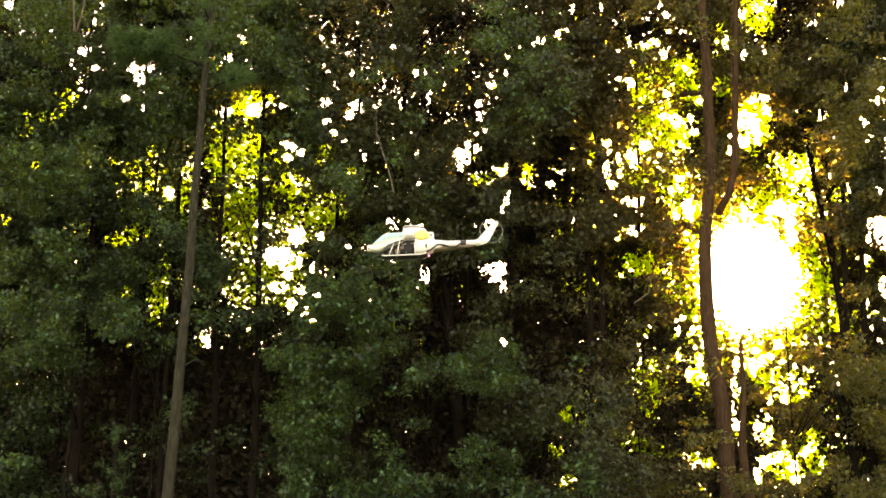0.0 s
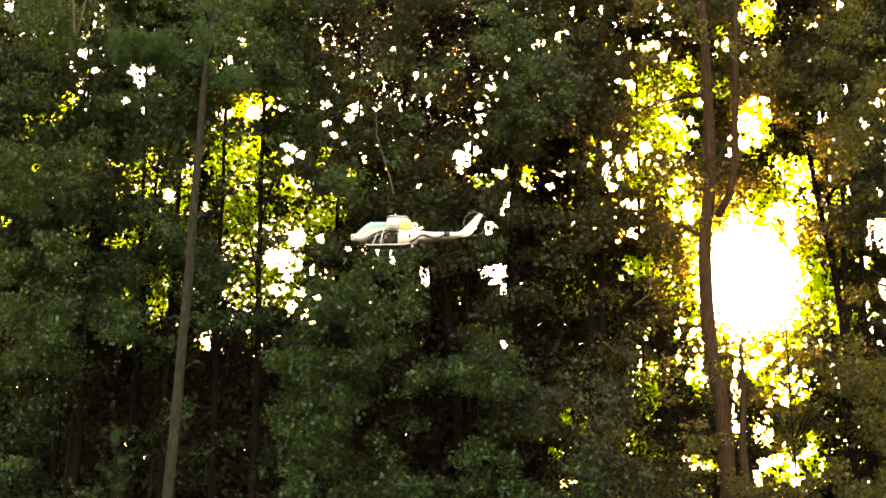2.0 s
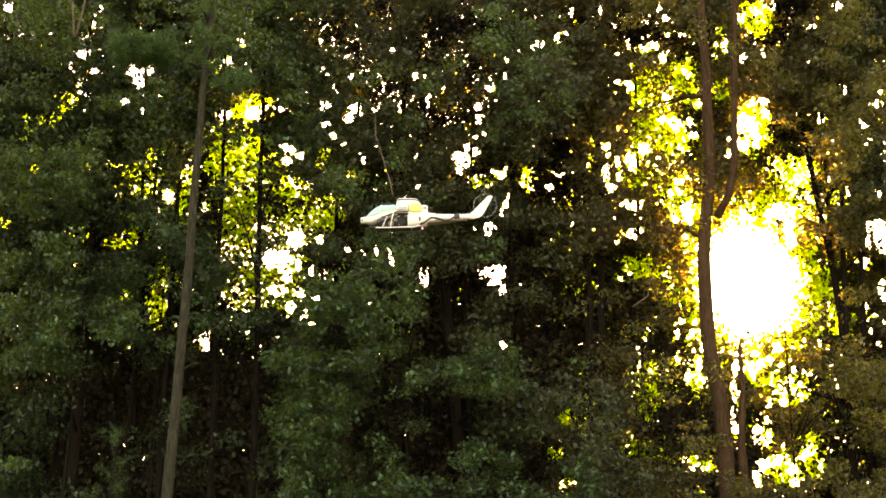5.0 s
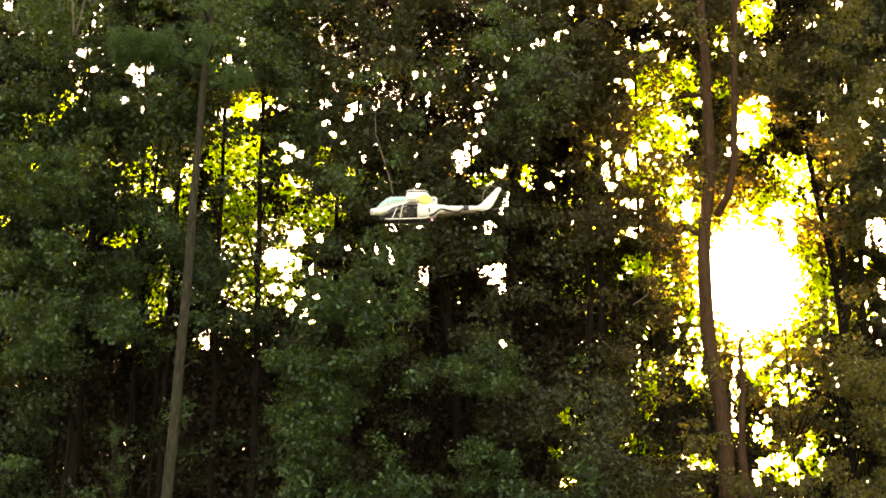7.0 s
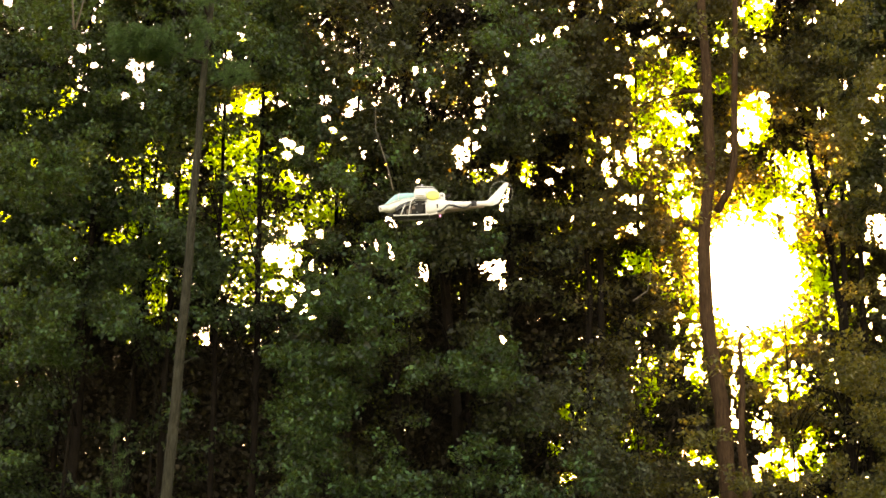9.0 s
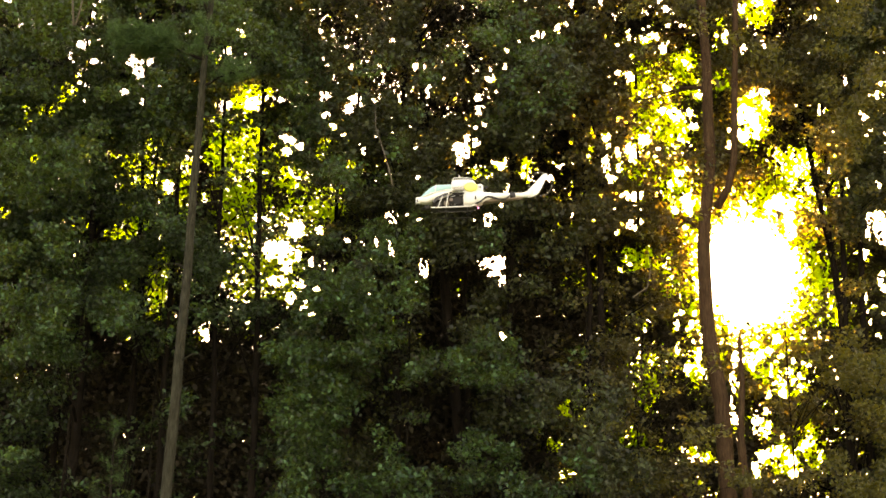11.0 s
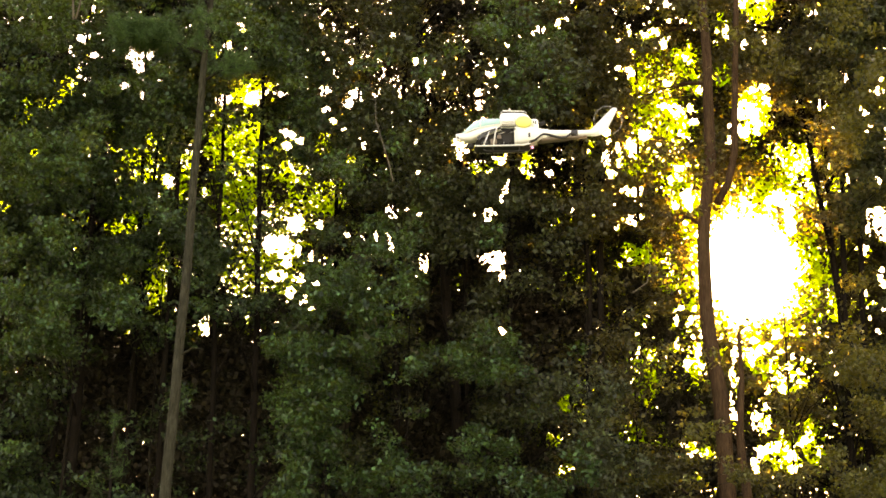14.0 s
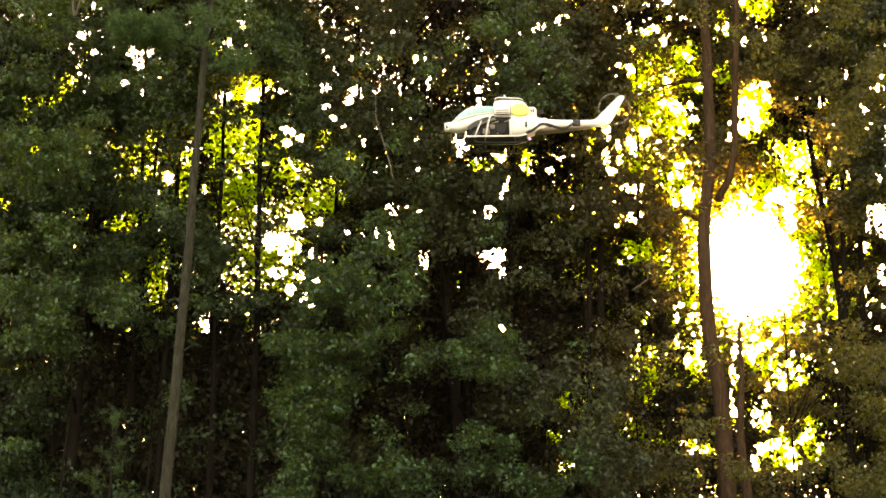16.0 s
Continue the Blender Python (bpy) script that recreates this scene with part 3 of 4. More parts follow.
SKY_GAPS = np.array(NORTH_WEST_GAPS + WEST_CROWN_GAPS + GLADE_GAPS + MIDDLE_CROWN_GAPS + MIDDLE_GAPS + HIGH_CENTRE_GAPS + TALL_CENTRE_GAPS + CENTRE_GAPS + EAST_GAPS + NEAR_SUN_GAPS + SUN_CROWN_GAPS + FAR_EAST_GAPS + UPPER_EAST_GAPS + LOW_EAST_GAPS + LOW_SUN_GAPS + chinks)

# fields over the plane, one value every 2 cm
STEP, X0, X1, Z0, Z1 = 0.02, -13.0, 13.0, 0.0, 17.0
FX, FZ = np.meshgrid(np.arange(X0, X1, STEP), np.arange(Z0, Z1, STEP))


def field(spots, margin=0.0):
    """How near each place of the plane is to the nearest of the ellipses: 1 on its rim."""
    best = np.full(FX.shape, 9.0, np.float32)
    for cx, cz, rx, rz in spots:
        ease = margin * min(1.0, min(rx, rz) / 0.12) ** 1.5
        rx, rz = rx + ease, rz + ease
        i0, i1 = max(int((cx - 3 * rx - X0) / STEP), 0), int((cx + 3 * rx - X0) / STEP) + 1
        j0, j1 = max(int((cz - 3 * rz - Z0) / STEP), 0), int((cz + 3 * rz - Z0) / STEP) + 1
        if i1 <= 0 or j1 <= 0:
            continue
        part_x, part_z = FX[j0:j1, i0:i1], FZ[j0:j1, i0:i1]
        best[j0:j1, i0:i1] = np.minimum(best[j0:j1, i0:i1], ((part_x - cx) / rx) ** 2 + ((part_z - cz) / rz) ** 2)
    return best


def read(values, x, z):
    i = np.clip(((x - X0) / STEP).astype(int), 0, values.shape[1] - 1)
    j = np.clip(((z - Z0) / STEP).astype(int), 0, values.shape[0] - 1)
    return values[j, i]


GLADE_FIELD, BRIGHT_FIELD, HOLLOW_FIELD, SUN_FIELD = field(GLADES + LOW_SUN_GLADES + LOW_GLADES), field(BRIGHT_GLADES), field(HOLLOWS), field([SUN_GAP])
CLUMP_FIELD = np.full(FX.shape, 0.05, np.float32)
for cx, cz, rx, rz, weight in WEST_CLUMPS + EAST_CLUMPS + FAR_EAST_CLUMPS:
    CLUMP_FIELD = np.maximum(CLUMP_FIELD, weight * np.clip(1.5 - np.sqrt(((FX - cx) / rx) ** 2 + ((FZ - cz) / rz) ** 2), 0, 1))


def wave(x, z, scale, seed):
    return np.array([noise.noise(Vector((a * scale + seed * 7.3, b * scale, seed * 3.1))) for a, b in zip(x, z)])


def to_line(p):
    """Places seen against the plane of the wood's edge."""
    k = LINE / p[:, 1]
    return p[:, 0] * k, EYE[2] + (p[:, 2] - EYE[2]) * k


def sprays(count, near, far, thick, low=0.6, high=16.0, wide=12.6):
    """Places of leaf sprays between two depths, kept where the layer is thick."""
    x, z = rng.uniform(-wide, wide, count), rng.uniform(low, high, count)
    keep = rng.random(count) < thick(x, z)
    x, z = x[keep], z[keep]
    y = rng.uniform(near, far, len(x))
    return np.stack([x * y / LINE, y, EYE[2] + (z - EYE[2]) * y / LINE], 1)


def edge_thick(x, z):
    """Boughs of the understory at the wood's edge: clumps with dark between them."""
    t = read(CLUMP_FIELD, x, z)
    t = np.where(read(HOLLOW_FIELD, x, z) < 1, t * 0.04, t)
    t = np.where(np.minimum(read(GLADE_FIELD, x, z), read(BRIGHT_FIELD, x, z)) < 1, t * 0.10, t)
    return t * np.clip(0.55 + 1.6 * wave(x, z, 0.7, 1) + 2.2 * wave(x, z, 1.7, 5), 0.0, 1.0)


def crown_thick(x, z):
    t = np.where(z < 6.5, 0.45, 0.95)
    t = np.where((x > 5.2) & (z < 8.5), 0.5, t)
    t = np.where(read(GLADE_FIELD, x, z) < 1, 0.5, t)
    t = np.where(read(BRIGHT_FIELD, x, z) < 1, 0.42, t)
    t = np.where(read(HOLLOW_FIELD, x, z) < 1, t * np.where(z < 9, 0.10, 0.9), t)
    return t * np.clip(0.6 + 1.8 * wave(x, z, 0.5, 2) + 2.2 * wave(x, z, 1.4, 3), 0.03, 1.0)


def inner_thick(x, z):
    """The dense shaded inside of the wood."""
    t = np.where((read(HOLLOW_FIELD, x, z) < 1) & (z < 6.6) & (x < 0), 0.55, 0.95)
    t = np.where(read(GLADE_FIELD, x, z) < 0.8, 0.3, t)
    return np.where(read(BRIGHT_FIELD, x, z) < 0.8, 0.2, t)


def back_thick(x, z):
    t = np.where(x > 2.2, 0.20, 0.04)
    t = np.where(read(GLADE_FIELD, x, z) < 4.0, 0.80, t)
    t = np.where((read(HOLLOW_FIELD, x, z) < 1.3) & (z < 6.6), 0.0, t)
    return np.where(read(BRIGHT_FIELD, x, z) < 1.4, 0.85, t)


def rear_thick(x, z):
    t = np.where(z < 6.4, 0.95, 0.0)
    t = np.where((x > -2.6) & (x < 3.4) & (z < 9.4), 0.85, t)
    t = np.where((x > 5.0) & (z < 9.0), 0.22, t)
    t = np.where((x > 2.2) & (x <= 5.0) & (z < 7.2), 0.35, t)
    t = np.where((x < -7) & (z < 9.5), 0.75, t)
    return np.where((np.minimum(read(GLADE_FIELD, x, z), read(BRIGHT_FIELD, x, z)) < 1.2), 0.05, t)


def leaf_places(centres, each, size, over, margin):
    """Leaves round each spray, left out where the sky shows through."""
    n = len(centres) * each
    p = np.repeat(centres, each, 0) + unit(rng.normal(0, 1, (n, 3))) * rng.uniform(0.1, 1, (n, 1)) ** 0.6 * np.array(size)
    x, z = to_line(p)
    sky_field = field(SKY_GAPS, margin)
    coarse = np.sin(x * 9.1 + np.sin(z * 7.7) * 2) * np.sin(z * 8.3 + np.sin(x * 6.1) * 2)
    fine = np.sin(x * 27 + np.sin(z * 21) * 2.4) * np.sin(z * 24 + np.sin(x * 23) * 2.4)
    keep = (read(sky_field, x, z) > 1.0 + 0.28 * coarse + 0.50 * fine) | (rng.random(n) < 0.045)
    keep &= (rng.random(n) < over) | (np.minimum(read(GLADE_FIELD, x, z), read(BRIGHT_FIELD, x, z)) > 0.75 + 0.4 * coarse + 0.3 * fine)
    keep &= rng.random(n) < np.clip((read(SUN_FIELD, x, z) - 0.85) / 0.9, 0, 1)
    return p[keep & (p[:, 2] > 0.1)]


def tree_thing(name, label, x, y, height, radius, lean, bark_mat, bow=(), top=0.25, group="", crook=1.0):
    """An Empty at the foot, with a tapered, slightly crooked trunk; returns it with its centre line."""
    foot = tagged(new(name), label, "tree", group)
    foot.location = (x, y, 0)
    steps = 30
    line, radii = [], []
    ph = rng.uniform(0, 6.28)
    for i in range(steps + 1):
        f = i / steps
        z = height * f
        off = sum(a * math.exp(-((z - zc) / s) ** 2) for zc, s, a in bow)
        wob = crook * radius * (0.30 * math.sin(z * 0.9 + ph) + 0.22 * math.sin(z * 2.3 + 2 * ph))
        line.append(Vector((lean * z + off + wob, 0.3 * wob, z)))
        radii.append(radius * (1.0 - (1 - top) * f ** 1.2) * (1 + 0.45 * math.exp(-z / 0.35)))
    return foot, line, radii


def finish_tree(foot, line, radii, bark_mat, leaves, leaf_mat, size, limbs=22, reach=3.2):
    """Trunk with limbs that run out to the foliage, and the crown."""
    bm = bmesh.new()
    tube(bm, line, radii, 10)
    f = np.array(foot.location)
    if len(leaves):
        for p in leaves[rng.choice(len(leaves), min(limbs, len(leaves)), replace=False)] - f:
            z0 = max(p[2] - rng.uniform(0.3, 1.6), 0.8)
            i = min(int(z0 / line[-1].z * (len(line) - 1)), len(line) - 2)
            a, e = line[i].lerp(line[i + 1], 0.5), Vector(p)
            way = np.array([a.lerp(e, k) for k in (0.2, 0.5, 0.8, 1.0)]) + f
            if abs(e.x - a.x) > reach or e.z > line[-1].z + 2 or read(SUN_FIELD, *to_line(way)).min() < 1.6:
                continue
            mid = a.lerp(e, 0.5) + Vector((0, 0, rng.uniform(0.05, 0.35)))
            r = min(radii[i] * 0.42, 0.055)
            tube(bm, [a, a.lerp(mid, 0.5) + Vector((0, 0, 0.08)), mid, mid.lerp(e, 0.6), e], [r, r * 0.8, r * 0.55, r * 0.35, 0.006], 5, False)
    part("trunk", bm, bark_mat, foot)
    if len(leaves):
        v, q = leaf_arrays(leaves - f, *size)
        mesh_from_arrays("crown", v, q, leaf_mat, foot)
    return foot


def share_out(leaves, trees, spread):
    """Each leaf goes to the tree whose stem is nearest, with crowns that interlock."""
    x = leaves[:, 0] + spread * np.sin(leaves[:, 2] * 1.7 + leaves[:, 1])
    gap = np.abs(x[:, None] - np.array([t[0] for t in trees])[None])
    return np.argmin(gap, 1)


def stand(name, label, trees, centres, each, spread_size, leaf_size, leaf_mat, bark_mat, group, limbs=22, over=0.36, margin=0.022):
    """A row of trees over which the foliage of one depth is shared out."""
    leaves = leaf_places(centres, each, spread_size, over, margin)
    owner = share_out(leaves, trees, 0.7)
    feet = []
    for i, (x, y, h, r, lean, bow) in enumerate(trees):
        # trees towards the sun get the leaf colours that hold its glare
        blade = {SHRUB_LEAF: GLARE_OLIVE_LEAF if x > 4.5 else LEAF if x > 2.5 else SHRUB_LEAF, LEAF: GREEN_LEAF if x < -3.5 else GLARE_LEAF if 3.6 < x < 9.5 else LEAF}.get(leaf_mat, leaf_mat)
        words = label.replace("dark green", "glare-toned olive") if blade is GLARE_OLIVE_LEAF else label.replace("backlit green", "backlit glare-warmed") if blade is GLARE_LEAF else label
        foot, line, radii = tree_thing(name, words, x, y, h, r, lean, bark_mat, bow, group=group, crook=0.5)
        finish_tree(foot, line, radii, GLARE_BARK if r == 0.205 else bark_mat, leaves[owner == i], blade, leaf_size, limbs)
        feet.append(foot)
    return feet


# Trees of the wood: place, depth, height, trunk radius, lean, bends.
CANOPY = [
    # bent left to keep off the sun disc in the camera's view
    (6.07, 26.5, 21.0, 0.205, 0.0108, [(8.3, 2.5, -0.27)]),
    (0.99, 29.6, 20.0, 0.170, -0.1070, []),
    (1.40, 29.2, 19.0, 0.100, 0.0298, []),
    (3.71, 29.0, 20.0, 0.110, 0.0190, []),
    (10.81, 29.5, 19.0, 0.125, -0.1098, []),
    (-8.73, 29.0, 19.0, 0.15, 0.0018, []),
    (-7.91, 30.0, 18.0, 0.075, 0.0347, []),
    (-6.70, 29.0, 18.0, 0.090, 0.0035, []),
    (-5.48, 29.4, 18.0, 0.085, -0.0144, []),
    (-4.42, 29.2, 19.0, 0.100, -0.0174, []),
    (-1.2, 29.5, 19.0, 0.13, 0.012, []),
    (9.23, 28.6, 20.0, 0.100, 0.0571, []),
    (9.87, 29.0, 19.0, 0.105, 0.0458, []),
    (-11.6, 29.0, 19.0, 0.17, 0.02, []),
    (12.2, 29.0, 19.0, 0.17, -0.01, []),
]
EDGE = [(x, y + 3.4, h, 0.034, s, []) for x, y, h, s in (
    (-11.0, 24.6, 12.5, 0.02), (-8.6, 24.2, 13.5, 0.03), (-6.9, 25.4, 9.0, 0.01), (-2.6, 24.6, 9.5, -0.01), (-0.9, 25.0, 9.0, 0.015),
    (1.4, 25.3, 8.0, 0.0), (3.3, 24.8, 8.5, 0.01), (4.7, 25.4, 7.5, -0.02), (7.9, 24.4, 12.0, 0.01), (9.6, 24.9, 14.0, -0.02), (11.8, 24.6, 13.0, 0.0))]
BACK = [(x, y, h, 0.10, s, []) for x, y, h, s in (
    (-14.5, 34.5, 19, 0.01), (-9.4, 33.0, 19, 0.10), (-6.3, 34.0, 20, -0.03), (-2.4, 35.0, 19, 0.01), (0.9, 33.6, 20, -0.005),
    (5.4, 33.5, 20, 0.02), (11.6, 35.2, 21, 0.02), (12.2, 34.4, 20, 0.0), (16.0, 35.0, 19, 0.0))]
INNER = [(x, y, h, 0.09, s, []) for x, y, h, s in (
    (-14.0, 32.0, 19, 0.01), (-10.4, 31.6, 20, 0.02), (-7.69, 31.0, 19, -0.0329), (-2.9, 31.8, 19, 0.0), (-0.6, 31.4, 20, 0.03),
    (2.6, 31.9, 20, 0.01), (10.6, 31.8, 20, 0.0), (13.0, 31.6, 20, 0.0), (14.6, 32.0, 19, 0.0))]
REAR = [(x, y, h, 0.16, 0.0, []) for x, y, h in (
    (-20, 46, 21), (-14, 48, 22), (-9.6, 45, 20), (-5.0, 49, 19), (-0.5, 46, 21), (3.4, 47, 20), (7.2, 50, 17), (16.0, 46, 22), (20.5, 48, 21))]

CANOPY_FEET = stand("broadleaf_tree", "tall broadleaf tree, bark coloured for its light, with a backlit green crown", CANOPY, sprays(22000, 26.6, 30.6, crown_thick), 60,
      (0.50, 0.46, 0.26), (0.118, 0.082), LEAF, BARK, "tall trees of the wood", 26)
stand("understory_tree", "slender understory tree with dense dark green leaves", EDGE, sprays(24000, 23.2, 26.0, edge_thick), 52,
      (0.36, 0.34, 0.17), (0.108, 0.066), SHRUB_LEAF, BARK, "understory trees at the wood's edge", 24, 0.12, 0.018)
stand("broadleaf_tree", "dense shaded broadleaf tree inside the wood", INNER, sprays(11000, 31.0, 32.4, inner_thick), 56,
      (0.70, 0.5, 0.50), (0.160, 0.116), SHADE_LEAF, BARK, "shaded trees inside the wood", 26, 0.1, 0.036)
stand("broadleaf_tree", "slim broadleaf tree with thin yellow-green backlit leaves", BACK, sprays(14000, 32.8, 36.0, back_thick), 36,
      (0.70, 0.6, 0.45), (0.185, 0.13), THIN_LEAF, BARK, "sunlit trees at the back of the wood", 26, 1.0, -0.004)
# leaf layer added behind the crowns to block skylight and keep the inside dark
SKYLIGHT_BLOCK = np.stack([rng.uniform(-17, 4, 420), rng.uniform(37, 44, 420), rng.uniform(6.8, 8.8, 420)], 1)
stand("broadleaf_tree", "distant dense broadleaf tree deep in the wood", REAR, np.concatenate([sprays(9000, 43.5, 51.0, rear_thick, high=9.6), SKYLIGHT_BLOCK]), 36,
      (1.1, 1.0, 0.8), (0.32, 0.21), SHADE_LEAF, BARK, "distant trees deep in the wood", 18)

# the second stem, cut short below the sun's disc, the pale limb and single stems without much foliage of their own
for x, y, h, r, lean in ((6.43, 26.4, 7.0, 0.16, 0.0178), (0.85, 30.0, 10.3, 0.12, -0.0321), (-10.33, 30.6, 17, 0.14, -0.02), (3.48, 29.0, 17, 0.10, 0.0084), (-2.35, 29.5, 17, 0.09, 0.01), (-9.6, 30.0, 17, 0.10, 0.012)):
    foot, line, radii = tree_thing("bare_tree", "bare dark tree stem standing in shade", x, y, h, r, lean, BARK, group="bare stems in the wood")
    finish_tree(foot, line, radii, GLARE_BARK if r == 0.16 else BARK, np.zeros((0, 3)), LEAF, None)


def needle_tufts(centres, each, length, width):
    """Pine needles as thin blades radiating from twig ends."""
    n = len(centres) * each
    c = np.repeat(centres, each, 0)
    d = unit(rng.normal(0, 1, (n, 3)) + np.array([0, 0, 0.35]))
    s = unit(np.cross(d, rng.normal(0, 1, (n, 3)))) * width
    e = c + d * length * rng.uniform(0.6, 1.1, (n, 1))
    v = np.stack([c - s, c + s, e + s * 0.4, e - s * 0.4], 1).reshape(-1, 3)
    return v, np.arange(n)[:, None] * 4 + np.array([[0, 1, 2, 3]])


def pine_tree():
    LEAN = 0.0276
    foot, line, radii = tree_thing("pine_tree", "straight slender pine with pale bare trunk and few needle tufts", -4.985, 22.0, 13.4, 0.112, LEAN, PINE_BARK, top=0.48, crook=0.3)
    bm = bmesh.new()
    tube(bm, line, radii, 14)
    tufts = []
    for cx, cz, rx, rz, depth, count in ((-0.87, 11.94, 0.62, 0.22, -0.15, 240), (0.92, 11.38, 0.42, 0.22, 0.0, 36), (0.34, 12.0, 0.30, 0.40, -0.32, 22), (0.30, 12.9, 0.30, 0.40, -0.3, 16)):
        p = np.clip(rng.normal(0, 0.55, (count, 3)), -0.95, 0.95) * np.array([rx, 0.45, rz]) + np.array([cx, depth, cz])
        tufts.append(p)
        twigs = bmesh.new()
        a = Vector((LEAN * (cz - 0.35), 0, cz - 0.35))
        e = Vector((cx + rx * (0.7 if cx > LEAN * cz else -0.7), depth, cz))
        limb_line = [a, a.lerp(e, 0.35) + Vector((0, 0, 0.10)), a.lerp(e, 0.7) + Vector((0, 0, 0.08)), e]
        tube(twigs, limb_line, [0.03, 0.022, 0.014, 0.006], 6, False)
        for q in p[::5]:
            f = limb_line[1 + int(rng.integers(0, 2))].lerp(limb_line[2], float(rng.uniform(0, 1)))
            tube(twigs, [f, f.lerp(Vector(q), 0.6) + Vector((0, 0, 0.03)), Vector(q)], [0.007, 0.005, 0.003], 4, False)
        part("branch", twigs, BARK, foot)
    # short dead snags
    for z, dx, dy in ((5.6, 0.5, -0.2), (7.4, -0.45, 0.2), (8.6, 0.6, 0.1), (9.6, -0.55, -0.1), (10.4, 0.5, 0.2)):
        tube(bm, [(LEAN * z, 0, z), (LEAN * z + dx * 0.6, dy, z + 0.12), (LEAN * z + dx, dy, z + 0.1)], [0.018, 0.012, 0.004], 5, False)
    part("trunk", bm, PINE_BARK, foot)
    v, q = needle_tufts(np.concatenate(tufts), 64, 0.16, 0.0042)
    mesh_from_arrays("needles", v, q, NEEDLE, foot)


def pine_sapling(x, y, height, spread):
    foot = tagged(new("pine_sapling"), "young pine with soft dark needles at the wood's edge", "tree")
    foot.location = (x, y, 0)
    bm = bmesh.new()
    tube(bm, [(0, 0, 0), (0.02, 0, height * 0.5), (0, 0, height)], [0.05, 0.035, 0.01], 8)
    tufts = []
    for k in range(40):
        z = height * rng.uniform(0.25, 1.0)
        a = rng.uniform(0, 6.28)
        r = spread * (1.08 - z / height) * rng.uniform(0.5, 1.0) + 0.08
        e = Vector((math.cos(a) * r, math.sin(a) * r, z + 0.3 * r))
        tube(bm, [(0, 0, z), e], [0.014, 0.004], 5, False)
        for f in (0.45, 0.7, 0.85, 1.0):
            tufts.append(Vector((0, 0, z)).lerp(e, f))
    part("trunk", bm, BARK, foot)
    v, q = needle_tufts(np.array([tuple(t) for t in tufts]), 9, 0.20, 0.0028)
    mesh_from_arrays("needles", v, q, NEEDLE, foot)


pine_tree()
pine_sapling(-6.42, 23.9, 4.7, 0.85)


def dead_branch(name, label, points, r):
    bm = bmesh.new()
    tube(bm, points, [r * (1 - 0.7 * i / (len(points) - 1)) for i in range(len(points))], 6)
    return tagged(part(name, bm, GREY_BARK), label, "branch")


# ---- the model helicopter ----
# Its own space: nose to -x, z up, metres.
def loft(name, stations, mat, parent, label="", sides=20, flat=2.6):
    """A closed shell through stations (x, middle z, half width, half height)."""
    bm = bmesh.new()
    rings = []
    for x, zc, hw, hh in stations:
        ring = []
        for k in range(sides):
            a = k * math.tau / sides
            c, s = math.cos(a), math.sin(a)
            ring.append(bm.verts.new((x, hw * math.copysign(abs(c) ** (2 / flat), c), zc + hh * math.copysign(abs(s) ** (2 / flat), s))))
        rings.append(ring)
    for r, q in zip(rings, rings[1:]):
        for k in range(sides):
            bm.faces.new((r[k], q[k], q[(k + 1) % sides], r[(k + 1) % sides]))
    bm.faces.new(rings[0])
    bm.faces.new(rings[-1][::-1])
    bmesh.ops.recalc_face_normals(bm, faces=bm.faces)
    return part(name, bm, mat, parent, label)


def slab(name, outline, half, mat, parent, label="", y=0.0, bevel=0.004, smooth=False):
    """A plate with the given side outline (x, z), reaching half to both sides of y, with eased edges."""
    bm = bmesh.new()
    a = [bm.verts.new((x, y - half, z)) for x, z in outline]
    f = bm.faces.new(a)
    out = bmesh.ops.extrude_face_region(bm, geom=[f])
    bmesh.ops.translate(bm, verts=[v for v in out["geom"] if isinstance(v, bmesh.types.BMVert)], vec=(0, 2 * half, 0))
    bmesh.ops.recalc_face_normals(bm, faces=bm.faces)
    if bevel:
        bmesh.ops.bevel(bm, geom=list(bm.edges), offset=bevel, segments=2, affect="EDGES")
    return part(name, bm, mat, parent, label, smooth)


def rod(name, points, r, mat, parent, label="", sides=8):
    bm = bmesh.new()
    tube(bm, points, [r] * len(points), sides)
    return part(name, bm, mat, parent, label)


def box(name, x, y, z, dx, dy, dz, mat, parent, label="", bevel=0.004):
    bm = bmesh.new()
    bmesh.ops.create_cube(bm, size=1, matrix=Matrix.Translation((x, y, z)) @ Matrix.Diagonal((dx, dy, dz, 1)))
    bmesh.ops.bevel(bm, geom=list(bm.edges), offset=bevel, segments=2, affect="EDGES")
    return part(name, bm, mat, parent, label, False)


